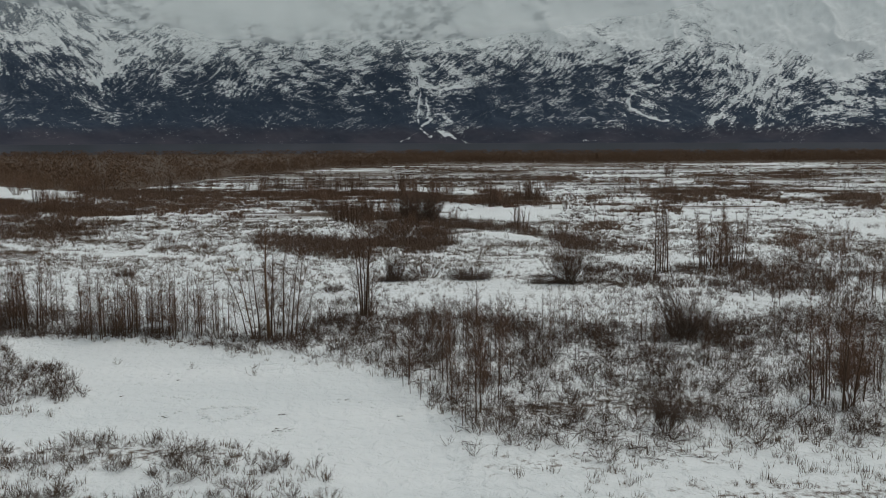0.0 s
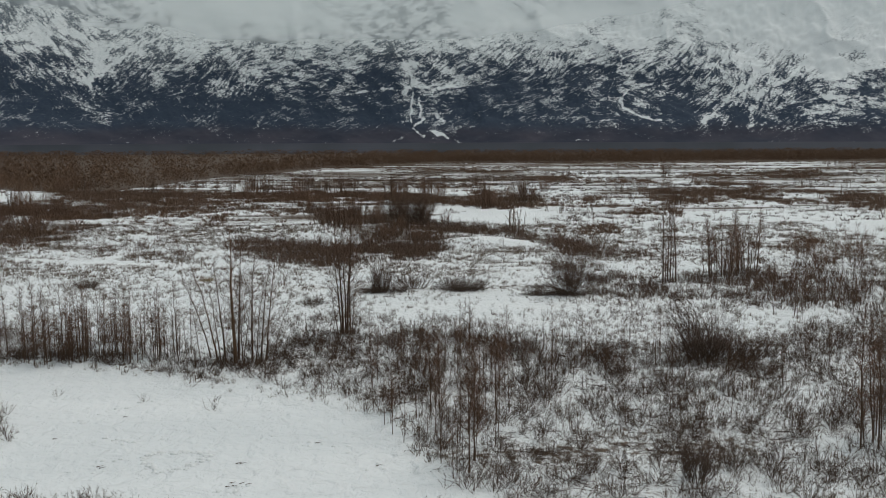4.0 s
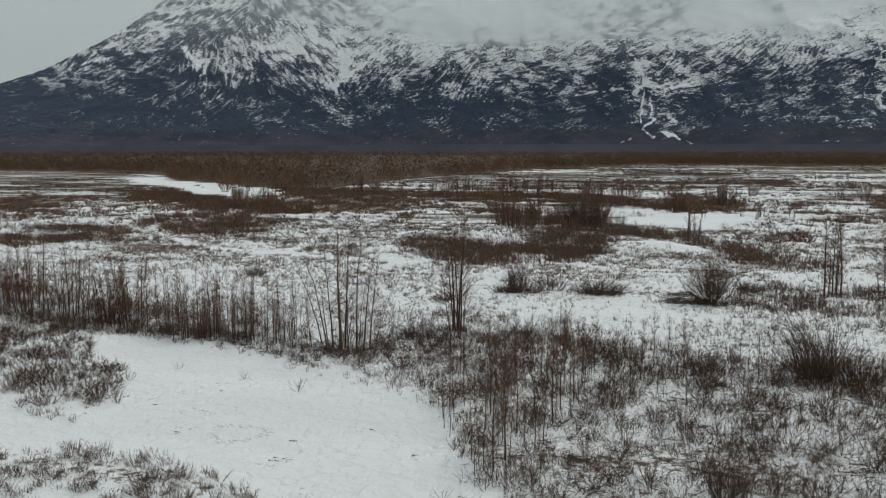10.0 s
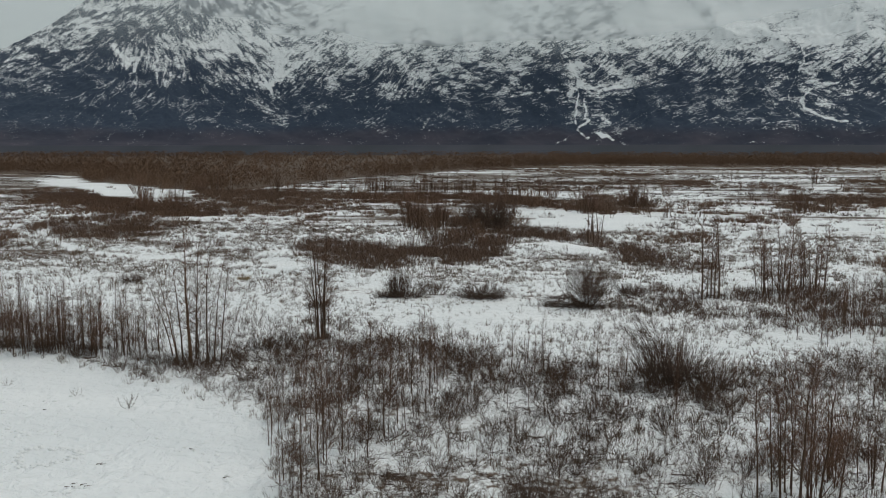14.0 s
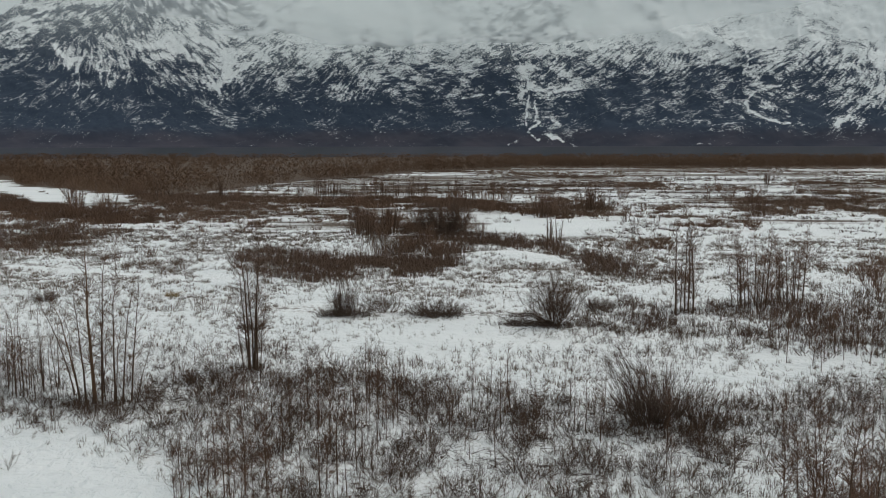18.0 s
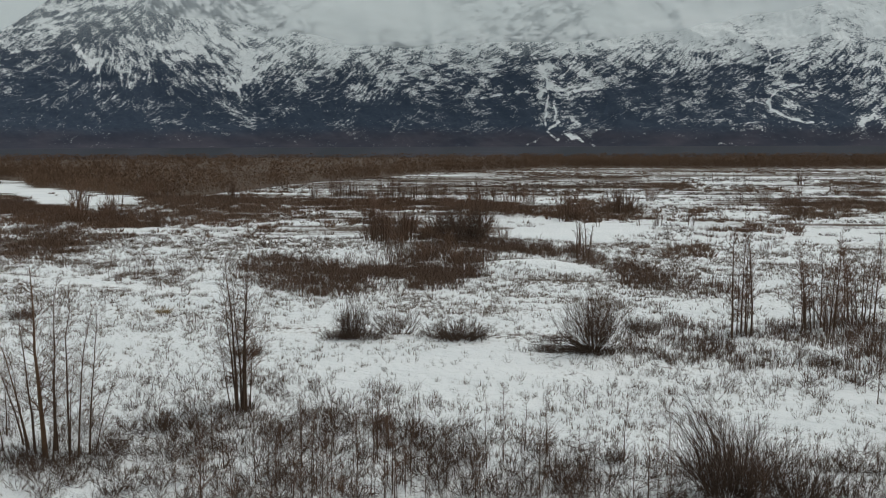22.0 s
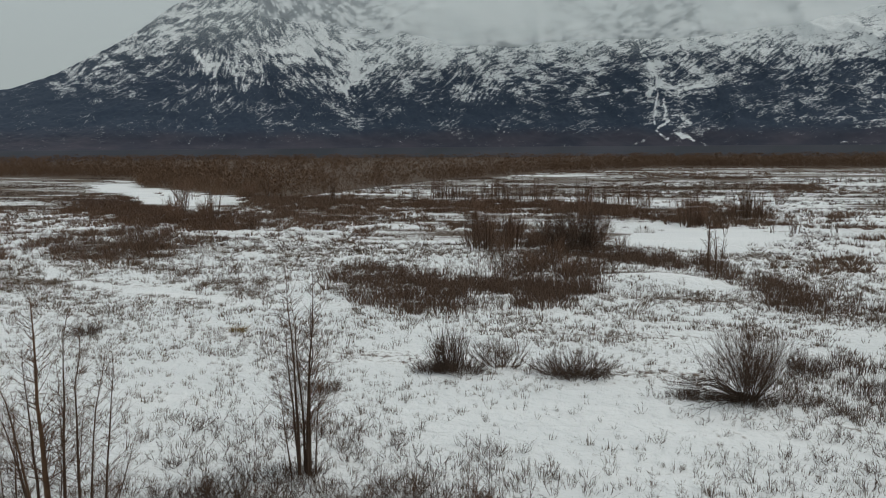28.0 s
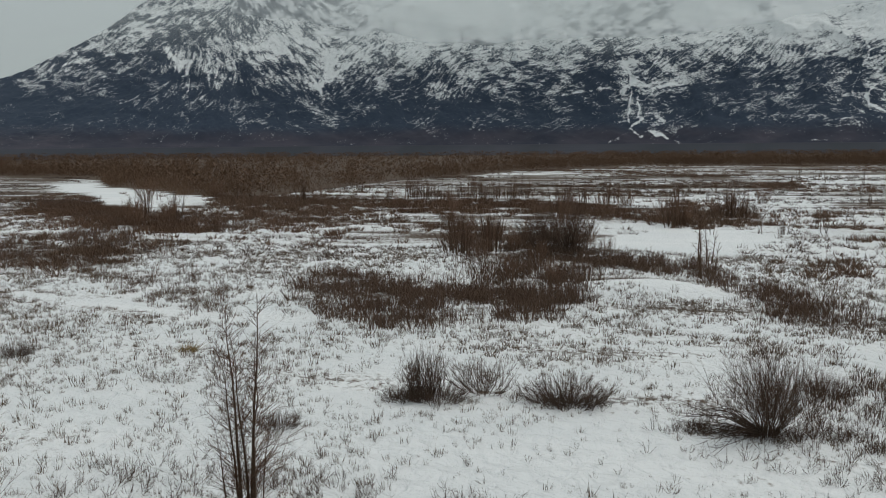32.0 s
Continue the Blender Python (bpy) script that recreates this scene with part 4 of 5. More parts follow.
# dark mats further out
for poly, per, size, mat, text in (
    (MAT, 2.0, 1.2, MARSH, "dark mat of waist-high brush on the snow"),
    (RIDGE, 1.0, 1.45, MARSH, "dark rust-brown brush on a low rise"),
    (MOUND_BRUSH, 1.3, 1.2, MARSH, "dark brush beside the snowy mound"),
    (SCRUB_WEST, 0.7, 0.8, MARSH, "patch of loose scrub on the snow"),
    (SCRUB_EAST, 1.7, 0.8, TWIG, "low scrub beside the willow bush"),
):
    x, y = spread_in(poly, per, 1.0 if poly is MOUND_BRUSH else 2.5, 0.42, 3, 78)
    scatter("brush", SHRUBS_MID, x, y, size * rng.uniform(0.7, 1.25, len(x)), mat, text)
for poly, per in ((WEST_RISE, 0.95), (WEST_BANK, 0.5), (WEST_SPUR, 0.55)):
    x, y = spread_in(poly, per, 3.0, 0.45, 4, 84)
    scatter("brush", SHRUBS_MID, x, y, rng.uniform(0.6, 1.5, len(x)), MARSH, "dark brown brush on a low rise by the far flat")
for n, poly in enumerate(PATCHES):
    x, y = spread_in(poly, 0.3 if max(p[1] for p in poly) < 300 else 0.15, 6.0, 0.4, 6, 80 + n)
    scatter("brush", SHRUBS_FAR, x, y, rng.uniform(0.8, 1.5, len(x)), RUST if n % 3 == 0 else FAR_BRUSH, "band of dark brush on the distant snow flat")

x, y = -12.6 + 3.0 * rng.normal(0, 0.6, 90), 66.6 + 1.2 * rng.normal(0, 0.7, 90)
scatter("brush", SHRUBS_LOW, x, y, rng.uniform(0.6, 1.2, 90), MAT_TWIG, "dark tangle of low branches round the tree's foot")
x, y = -5.2 + rng.normal(0, 0.9, 40), 75.3 + rng.normal(0, 0.7, 40)
scatter("brush", SHRUBS_LOW, x, y, rng.uniform(0.6, 1.3, 40), TWIG, "low brush round the foot of the thin tree")
for cx, cy, wx, wy, n, mat, text in (
    (-3.1, 95.0, 1.0, 0.6, 80, MAT_TWIG, "dark low tangle under the upright bush"),
    (5.6, 95.6, 1.5, 0.7, 120, MAT_TWIG, "dark low tangle under the spread bush"),
    (16.4, 91.8, 1.4, 0.7, 110, MAT_TWIG, "dark low tangle under the willow bush"),
    (13.2, 91.9, 1.4, 0.5, 80, MAT_TWIG, "matted low twigs beside the willow bush"),
    (19.4, 92.6, 1.3, 0.9, 60, TWIG, "low brush beside the willow bush"),
    (-39, 71.8, 5.5, 1.0, 240, TWIG, "thick low brush under the bank's tree clumps"),
    (-25, 69.2, 5.0, 0.9, 190, MAT_TWIG, "dark low brush under the row of saplings"),
    (29, 99, 2.0, 1.2, 50, MAT_TWIG, "dark low brush round the row of trunks"),
    (38, 103.5, 4.0, 1.6, 120, MAT_TWIG, "dark low brush round the tall trees"),
    (-94, 141, 9, 3.5, 380, TWIG, "brown brush on the snow beyond the pond bank"),
    (-82, 127, 9, 3.0, 380, TWIG, "brown brush on the snow beyond the pond bank"),
    (-62, 117, 7, 2.5, 260, RUST, "thin rust-brown brush beyond the pond bank"),
    (-128, 238, 14, 7, 320, MAT_TWIG, "dark brush at the edge of the far woods"),
):
    x, y = cx + wx * rng.normal(0, 0.8, n), cy + wy * rng.normal(0, 0.8, n)
    keep = (inside(POND, x, y, 0.5) < 0.1) & off_strip(x, y, 1.4)
    x, y = x[keep], y[keep]
    scatter("brush", SHRUBS_LOW if cy < 120 else SHRUBS_MID, x, y, rng.uniform(0.5, 1.1, len(x)) * (1.25 if cy > 145 else 1), mat, text)
x, y = spread_in([(14, 81), (18, 88), (23, 95), (34, 93), (37, 84), (27, 79)], 1.5, 1.5, 0.47, 2, 83)
scatter("brush", SHRUBS_LOW, x, y, rng.uniform(0.5, 1.1, len(x)), TWIG, "thin low brush beside the open strip of snow")
shore_line = np.array([(-33, 68.0), (-31.5, 68.8), (-26, 67.9), (-22, 67.0), (-18, 65.2), (-15, 64.0), (-12.5, 61.6)])
k = rng.uniform(0, 6, 260)
x, y = np.interp(k, np.arange(7), shore_line[:, 0]), np.interp(k, np.arange(7), shore_line[:, 1]) + 0.3 + rng.normal(0, 0.35, 260)
scatter("brush", SHRUBS_LOW, x, y, rng.uniform(0.35, 0.75, 260), MAT_TWIG, "dark low twigs along the pond's bank")
# small clumps of twigs on the open snow
n = 11000
x, y = rng.uniform(-60, 50, n), rng.uniform(74, 165, n)
keep = (fbm(x / 5, y / 4, 95, 4) > rng.uniform(0.5, 0.64, n) + 0.05 * step(-0.5, 1, inside(OPEN, x, y, 1.5))) & (np.hypot((x - 10.5) / 6.8, (y - 136) / 3.0) > 1) & (on_trail(x, y) < 0.3)
x, y = x[keep], y[keep]
scatter("brush", SHRUBS_SMALL, x, y, rng.uniform(0.4, 1.1, len(x)), BARK, "small clumps of bare twigs on the open snow")
x, y = spread_in(OPEN, 0.55, 1.5, 0.46, 2.5, 86)
scatter("brush", SHRUBS_LOW, x, y, rng.uniform(0.3, 0.75, len(x)), TWIG, "small dark tufts of twigs dotted over open snow")
x, y = spread_in([(9, 88), (11, 97), (20, 99), (28, 96), (26, 88), (18, 86)], 0.9, 1.5, 0.46, 2.0, 87)
scatter("brush", SHRUBS_LOW, x, y, rng.uniform(0.5, 1.15, len(x)), TWIG, "low brush round the willow bush")
x, y = spread_in([(19, 99), (30, 101), (34, 92), (31, 80), (20, 74), (13, 76), (17, 84), (20, 90)], 0.75, 1.5, 0.46, 2.2, 88)
scatter("brush", SHRUBS_LOW, x, y, rng.uniform(0.5, 1.3, len(x)), TWIG, "loose low brush between the willow and the trunks")
# loose scrub between the mats
n = 6500
x, y = rng.uniform(-120, 110, n), rng.uniform(88, 230, n)
keep = (fbm(x / 16, y / 9, 91, 4) > rng.uniform(0.5, 0.62, n)) & (inside(OPEN, x, y, 1.5) < -1) & (np.hypot((x - 10.5) / 6.8, (y - 136) / 3.0) > 1) & (inside(FAR_POND, x, y, 2) < 0) & (np.abs(x - 5) < 30 + 0.72 * y) & (on_trail(x, y) < 0.3)
x, y = x[keep], y[keep]
scatter("brush", SHRUBS_MID, x, y, rng.uniform(0.4, 1.0, len(x)), MARSH, "loose brown scrub on the snow")

bx, by = [], []
for px, py, w, h, tilt in BANDS:
    k = int(0.09 * np.pi * w * h * min(2.0, 260 / py) * 2.5) + 3
    r, a = np.sqrt(rng.uniform(0, 1, k)), rng.uniform(0, 2 * np.pi, k)
    bx.append(px + w * r * np.cos(a)), by.append(py + h * r * np.sin(a) + tilt * w * r * np.cos(a))
x, y = np.concatenate(bx), np.concatenate(by)
keep = (y < woods_front(x)) & (inside(FAR_POND, x, y, 2) < 0) & off_strip(x, y, 1.2)
x, y = x[keep], y[keep]
scatter("brush", SHRUBS_FAR, x, y, rng.uniform(0.5, 1.15, len(x)), FAR_BRUSH, "drawn-out bands of brown brush on the flat")

n = 2300
x, y = rng.uniform(-170, -25, n), rng.uniform(165, 300, n)
keep = (fbm(x / 22, y / 9, 97, 3) > rng.uniform(0.42, 0.56, n)) & off_strip(x, y, 1.2) & (y < woods_front(x)) & (np.abs(x) < 0.8 * y)
x, y = x[keep], y[keep]
scatter("brush", SHRUBS_FAR, x, y, rng.uniform(0.6, 1.3, len(x)), FAR_BRUSH, "brown brush covering the distant flat")

# grass and small twigs all over the near flat
n = 72000
x, y = rng.uniform(-75, 75, n), rng.uniform(26, 165, n)
thick = 0.55 * fbm(x / 7, y / 7, 31, 4) + 0.45 * fbm(x / 2.4, y / 1.6, 32, 3)
thick = thick - 0.02 * step(-1, 1.5, inside(OPEN, x, y, 1.5)) - 0.3 * np.exp(-(((x - 11.5) / 6.0) ** 2 + ((y - 134.5) / 3.5) ** 2)) - 0.35 * on_trail(x, y)
keep = (np.abs(x - 6) < 16 + 0.6 * y) & (thick > rng.uniform(0.38, 0.64, n)) & (inside(POND, x, y, 0.5) < 0.1)
x, y = x[keep], y[keep]
near = y < 105
scatter("grass_tufts", TUFTS, x[near], y[near], 0.3 + 1.1 * rng.uniform(0, 1, near.sum()) ** 1.4, STALK, "dead grass and twig tips poking through snow", "grass")
scatter("grass_tufts", TUFTS_MID, x[~near], y[~near], rng.uniform(0.4, 1.15, (~near).sum()), STALK, "dead grass poking through the snow", "grass")
n = 22000
x, y = rng.uniform(-260, 240, n), 150 + 270 * rng.uniform(0, 1, n)
keep = (fbm(x / 40, y / 13, 33, 4) > rng.uniform(0.4, 0.6, n)) & (np.abs(x - 5) < 30 + 0.72 * y) & (inside(FAR_POND, x, y, 2) < 0) & off_strip(x, y, 1.2) & (y < woods_front(x))
x, y = x[keep], y[keep]
scatter("grass_tufts", TUFTS_FAR, x, y, rng.uniform(0.5, 1.0, len(x)), TWIG, "dead grass and low twigs on the distant flat", "grass")
n = 5000
x, y = rng.uniform(-150, 520, n), rng.uniform(260, 620, n)
keep = (fbm(x / 90, y / 22, 35, 4) > rng.uniform(0.46, 0.58, n)) & (y < woods_front(x))
x, y = x[keep], y[keep]
scatter("brush", SHRUBS_FAR, x, y, rng.uniform(0.5, 1.2, len(x)), RUST, "streaks of low brown brush on the far flat")

# ---- far woods ----
def far_tree_shape(g, twigs, height, spread, r):
    """A far leafless crown: many short twigs turned every way, filling an uneven egg."""
    vs, fs = [], []
    for k in range(twigs):
        a, u = g.uniform(0, 2 * np.pi), g.uniform(0, 1) ** 0.85
        d = spread * np.sqrt(g.uniform(0, 1)) * np.sin(np.pi * (0.14 + 0.8 * u)) ** 0.8
        at = np.array([np.cos(a) * d, np.sin(a) * d, height * 0.88 * u])
        way = g.normal(0, 1, 3) * (0.8, 0.8, 0.5) + (0.3 * np.cos(a), 0.3 * np.sin(a), 1.3)
        tip = at + way / np.linalg.norm(way) * height * g.uniform(0.1, 0.22)
        side = np.cross(way, g.normal(0, 1, 3))
        side *= r * g.uniform(0.7, 1.4) / np.linalg.norm(side)
        vs += [at - side, at + side, tip]
        fs.append([3 * k, 3 * k + 1, 3 * k + 2])
    return np.array(vs), np.array(fs)


FAR_TREES = [far_tree_shape(g, 58, 6.6, 3.0, 0.105) for _ in range(9)]
n = 5400
x = rng.uniform(-480, 600, n)
y = woods_front(x) + 45 * rng.exponential(1.0, n) + 30 * (fbm(x / 60, x * 0, 37, 3) - 0.5)
lift = 0.55 + 0.55 * fbm(x / 45, y / 30, 38, 3)
scatter("far_woods", FAR_TREES, x, y, lift * rng.uniform(0.7, 1.15, n), WOODS, "brown leafless woods along the far edge of the flat", "woods")
n = 4200
x = rng.uniform(-700, 800, n)
y = woods_front(x) + (920 - woods_front(x)) * rng.uniform(0, 1, n) ** 1.2
scatter("far_woods", [(v * (1.7, 1.7, 1.0), f) for v, f in [far_tree_shape(g, 38, 7.2, 3.4, 0.17) for _ in range(6)]], x, y, rng.uniform(0.65, 0.98, len(x)), WOODS, "distant leafless woods below the mountain", "woods")


# ---- single trees and bushes ----
def part(name, arrays, mat, parent, label=""):
    ob = mesh_object(name, arrays[0], arrays[1], mat, parent)
    return tagged(ob, label)


def tube(points, radii, sides=6):
    """A round tapered trunk through the points."""
    pts = np.array(points, float)
    vs, fs = [], []
    for k, p in enumerate(pts):
        way = pts[min(k + 1, len(pts) - 1)] - pts[max(k - 1, 0)]
        way /= np.linalg.norm(way)
        side = np.cross(way, (0.0, 1.0, 0.1))
        side /= np.linalg.norm(side)
        up = np.cross(way, side)
        vs += [p + radii[k] * (np.cos(a) * side + np.sin(a) * up) for a in np.arange(sides) * 2 * np.pi / sides]
    for k in range(len(pts) - 1):
        for i in range(sides):
            a, b = k * sides + i, k * sides + (i + 1) % sides
            fs += [[a, b, b + sides], [a, b + sides, a + sides]]
    return np.array(vs), np.array(fs)


def bare_stem(g, height, lean, r, twiggy=1.0, reach=1.0, kink=1.0, stout=0.004):
    """Trunk line and its twigs for one slender leafless tree."""
    ks = np.linspace(0, 1, 8)
    wob = np.cumsum(g.normal(0, 0.012 * height * kink, (8, 2)), 0) * ks[:, None]
    pts = np.stack([lean[0] * ks**1.2 + wob[:, 0], lean[1] * ks**1.2 + wob[:, 1], -0.15 + height * ks], 1)
    t = Twigs()
    for _ in range(int((10 + 6 * height) * twiggy)):
        k = g.uniform(0.16, 0.98) ** 0.9
        at = np.array([np.interp(k, ks, pts[:, c]) for c in range(3)])
        a = g.uniform(0, 2 * np.pi)
        ln = reach * height * g.uniform(0.07, 0.21) * (1.15 - 0.85 * k)
        out = np.array([np.cos(a), np.sin(a), g.uniform(0.25, 1.1)])
        mid = at + out * ln * 0.5
        tip = mid + (out + (0, 0, g.uniform(0.1, 0.6))) * ln * 0.5
        t.stem(at, mid, tip, 0.12 * r * (1.2 - 0.7 * k) + 0.8 * stout)
        for _ in range(4):
            q = at + (tip - at) * g.uniform(0.25, 0.9)
            t.blade(q, q + (out + g.normal(0, 0.5, 3)) * ln * g.uniform(0.25, 0.6), 0.05 * r + stout)
    return tube(pts, r * (1.0 - 0.9 * ks**0.8)), t.arrays()


def stand(stems, twiggy=1.0, reach=1.0, kink=1.0, stout=0.004):
    """A clump of leafless trunks; each stem has a root, a lean, a height, a girth and a bark."""
    ob = new("bare_tree")
    for x, y, lx, ly, h, r, bark in stems:
        trunk, twigs = bare_stem(g, h, (lx, ly), r, twiggy, reach, kink, stout)
        tr = part("trunk", (trunk[0] + (x, y, 0), trunk[1]), bark, ob)
        part("crown", (twigs[0] + (x, y, 0), twigs[1]), REED, tr, "fine bare twigs")
    return ob


def bare_tree(g, stems, height, spread, r, fan=0.3, twiggy=1.0, reach=1.0, stout=0.004):
    """A clump of slender leafless trunks from one root."""
    rows = []
    for k in range(stems):
        a = g.uniform(0, 2 * np.pi)
        d = spread * g.uniform(0.1, 1.0)
        lean = np.array([np.cos(a), np.sin(a)]) * d * fan + g.normal(0, 0.02 * height, 2)
        rows.append((np.cos(a) * d, np.sin(a) * d, lean[0], lean[1], height * (1.0 if k == 0 else g.uniform(0.6, 0.97)), r * (1.15 if k == 0 else g.uniform(0.6, 0.95)), TRUNK))
    return stand(rows, twiggy, reach, 1.0, stout)


def one_branch(g, height, spread, r, twigs, thick=0.013, root=0.22):
    """One stem of a bush with its side twigs."""
    t = Twigs()
    a = g.uniform(0, 2 * np.pi)
    out = np.array([np.cos(a), np.sin(a), 0.0])
    w, h = spread * g.uniform(0.05, 1.0), height * g.uniform(0.55, 1.05)
    h *= 1 - 0.25 * (w / spread) ** 2
    base = out * root * spread * g.uniform(0, 1) ** 0.6 - (0, 0, 0.15)
    mid = base + out * w * 0.55 + np.array([*g.normal(0, 0.07 * height, 2), h * 0.48])
    tip = base + out * w + np.array([*g.normal(0, 0.06 * height, 2), h])
    t.stem(base, mid, tip, r)
    for _ in range(twigs):
        k = g.uniform(0.2, 0.95)
        at = base + (mid - base) * 2 * k if k < 0.5 else mid + (tip - mid) * (2 * k - 1)
        way = (tip - mid) / np.linalg.norm(tip - mid) + g.normal(0, 0.28, 3) + (0, 0, 0.25)
        b = at + way * height * g.uniform(0.15, 0.35)
        t.spike(at, b, thick)
        q = at + (b - at) * 0.5
        t.spike(q, q + (way + g.normal(0, 0.4, 3)) * height * 0.14, 0.7 * thick)
    return t.arrays()


def willow_bush(g, height, spread, stems, twigs=7, mat=None, r=0.035, thick=0.013, root=0.22):
    ob = new("willow_bush")
    for _ in range(stems):
        part("branch", one_branch(g, height, spread, r * g.uniform(0.6, 1.2), twigs, thick, root), mat or TWIG, ob)
    return ob


def put(ob, x, y, s=1.0, turn=0.0, label="", category="", group=""):
    ob.matrix_basis = pose(x, y, float(ground_height(x, y)), 0, 0, turn) @ Matrix.Diagonal((s, s, s, 1))
    return tagged(ob, label, category, group)


g = np.random.default_rng(11)
TREES = {
    "big": (stand([(0, 0, -0.6, 0, 10.0, 0.16, ORANGE_BARK), (-1.5, 0.9, -1.3, 0, 7.3, 0.075, ORANGE_BARK), (-0.8, 0.4, -0.8, 0.2, 7.6, 0.085, TRUNK), (-2.1, 1.4, -1.7, 0, 6.8, 0.06, TRUNK), (0.05, 0.8, 0.4, 0, 9.5, 0.09, TRUNK), (1.1, 0.4, 0.4, -0.1, 9.0, 0.085, TRUNK), (1.8, 0, 0.5, 0, 8.0, 0.07, TRUNK), (2.1, 0.5, 0.9, 0, 8.2, 0.07, TRUNK), (0.6, -0.3, 0.7, -0.5, 5.2, 0.04, TRUNK), (-2.6, 0.4, -0.6, 0.3, 5.0, 0.04, TRUNK), (-1.1, 0.2, -1.0, -0.4, 6.2, 0.05, TRUNK), (1.5, -0.3, 0.7, -0.3, 6.0, 0.045, TRUNK), (0.4, 0.5, -0.2, 0.4, 7.4, 0.05, TRUNK), (2.6, 0.2, 1.3, 0.2, 5.2, 0.04, TRUNK)], 1.5, 0.9), 10.0),
    "three": (stand([(0.1, 0.06, 0.3, 0, 8.4, 0.09, TRUNK), (-0.15, -0.1, -0.25, 0.2, 8.0, 0.09, TRUNK), (-0.3, 0.2, -0.5, -0.2, 6.6, 0.07, TRUNK), (0.3, -0.1, 0.25, 0.3, 7.0, 0.065, TRUNK), (-0.02, 0.2, 0.1, -0.5, 7.4, 0.07, TRUNK), (0.45, 0.1, 0.5, 0.1, 4.6, 0.04, TRUNK), (-0.5, -0.1, -0.6, 0.2, 4.2, 0.04, TRUNK)], 1.5, 1.0, 1.0, 0.005), 8.4),
    "row": (stand([(-1.0, -1.2, -0.15, 0, 9.2, 0.11, TRUNK), (0.2, 1.0, -0.2, 0, 8.5, 0.09, TRUNK), (0.6, 1.4, -0.1, 0.1, 8.7, 0.085, TRUNK), (0.9, 0.3, -0.2, 0, 9.0, 0.1, TRUNK), (-0.3, 0.3, 0.2, 0, 6.6, 0.06, TRUNK), (0.3, -0.5, 0.2, 0, 7.6, 0.06, TRUNK)], 1.5, 0.65, 0.7, 0.01), 9.2),
    "four": (bare_tree(g, 7, 6.4, 1.3, 0.055, 0.3, 1.0, 0.8), 6.4),
    "fan": (bare_tree(g, 12, 6.8, 1.7, 0.06, 0.35, 1.7, 0.75, 0.008), 6.8),
    "sapling": (bare_tree(g, 1, 4.2, 0.3, 0.03, 0.3, 1.7, 0.95, 0.005), 4.2),
    "pair": (bare_tree(g, 2, 4.2, 0.6, 0.026, 0.3, 1.6, 0.95, 0.005), 4.2),
    "slim": (bare_tree(g, 1, 6.0, 0.5, 0.042, 0.3, 1.7, 0.8, 0.006), 6.0),
    "far": (bare_tree(g, 4, 6.0, 1.6, 0.12, 0.3, 0.5, 0.9, 0.02), 6.0),
    "thicket": (bare_tree(g, 12, 6.6, 1.8, 0.115, 0.55, 0.6, 0.8, 0.022), 6.6),
}
used = set()


def tree(kind, x, y, height, label, group="bare trees on the marsh"):
    ob, full = TREES[kind]
    s, turn = height / full, rng.uniform(0, 360) if kind in used else 0
    m = pose(x, y, float(ground_height(x, y)), 0, 0, turn)
    if kind in used:
        ob = copy_thing(ob, m)
        ob.matrix_basis = m @ Matrix.Diagonal((s, s, s, 1))
    else:
        ob.matrix_basis = m @ Matrix.Diagonal((s, s, s, 1))
        used.add(kind)
    return tagged(ob, label, "tree", group)


SAPLING_SPOTS = [(2.5, 46.5, 6.6), (3.3, 48.4, 6.6), (3.9, 51.7, 6.0), (5.0, 54.6, 5.8), (1.9, 54.8, 6.0), (4.8, 56.6, 5.9), (1.3, 51.9, 4.1), (4.0, 55.0, 3.7), (6.2, 57.8, 3.4), (2.1, 45.8, 3.1), (3.0, 47.6, 5.0), (2.9, 50.0, 4.5), (4.4, 49.5, 4.2), (1.8, 48.0, 4.4), (8.9, 52.1, 2.2), (18.7, 53.4, 2.6), (6.4, 65.5, 4.5), (12.7, 65.3, 4.3), (2.2, 63.7, 4.2), (4.7, 61.8, 4.6), (5.8, 62.1, 4.6), (11, 69.1, 4.2), (12.9, 70.4, 3.8), (0.9, 68, 3.8), (3.9, 70.1, 4.2), (4.6, 70.3, 4.2), (12, 71, 3.4), (16.5, 69.8, 4.1), (-2.6, 66.5, 3.8), (-4.4, 69, 3.6), (9.2, 60.4, 2.8)]
CLUMP = "clump of slender leafless trunks standing in snow"
tree("big", -12.44, 67.1, 10.0, "large clump of leafless trunks beside the snowy pond")
tree("three", -5.2, 75.5, 10.0, "clump of three slender leafless trunks on the open snow")
for x, y, h in ((-42.6, 75.0, 7.6), (-46.4, 75.2, 7.6), (-34.0, 72.2, 7.2), (-36.4, 72.6, 6.2), (-51.5, 78, 6.4)):
    tree("fan", x, y, h, "fan-shaped clump of leafless trunks on the pond bank")
for x, y, h in ((27.3, 51.6, 5.2), (29.2, 51.5, 4.8)):
    tree("four", x, y, h, CLUMP)
for x, y, h in ((36.0, 102.4, 8.6), (40.8, 106.6, 8.0)):
    tree("fan", x, y, h, "tall many-stemmed leafless tree in low scrub")
for x, y, h in ((28.8, 99.0, 9.2),):
    tree("row", x, y, h, "row of tall slender leafless trunks in low scrub")
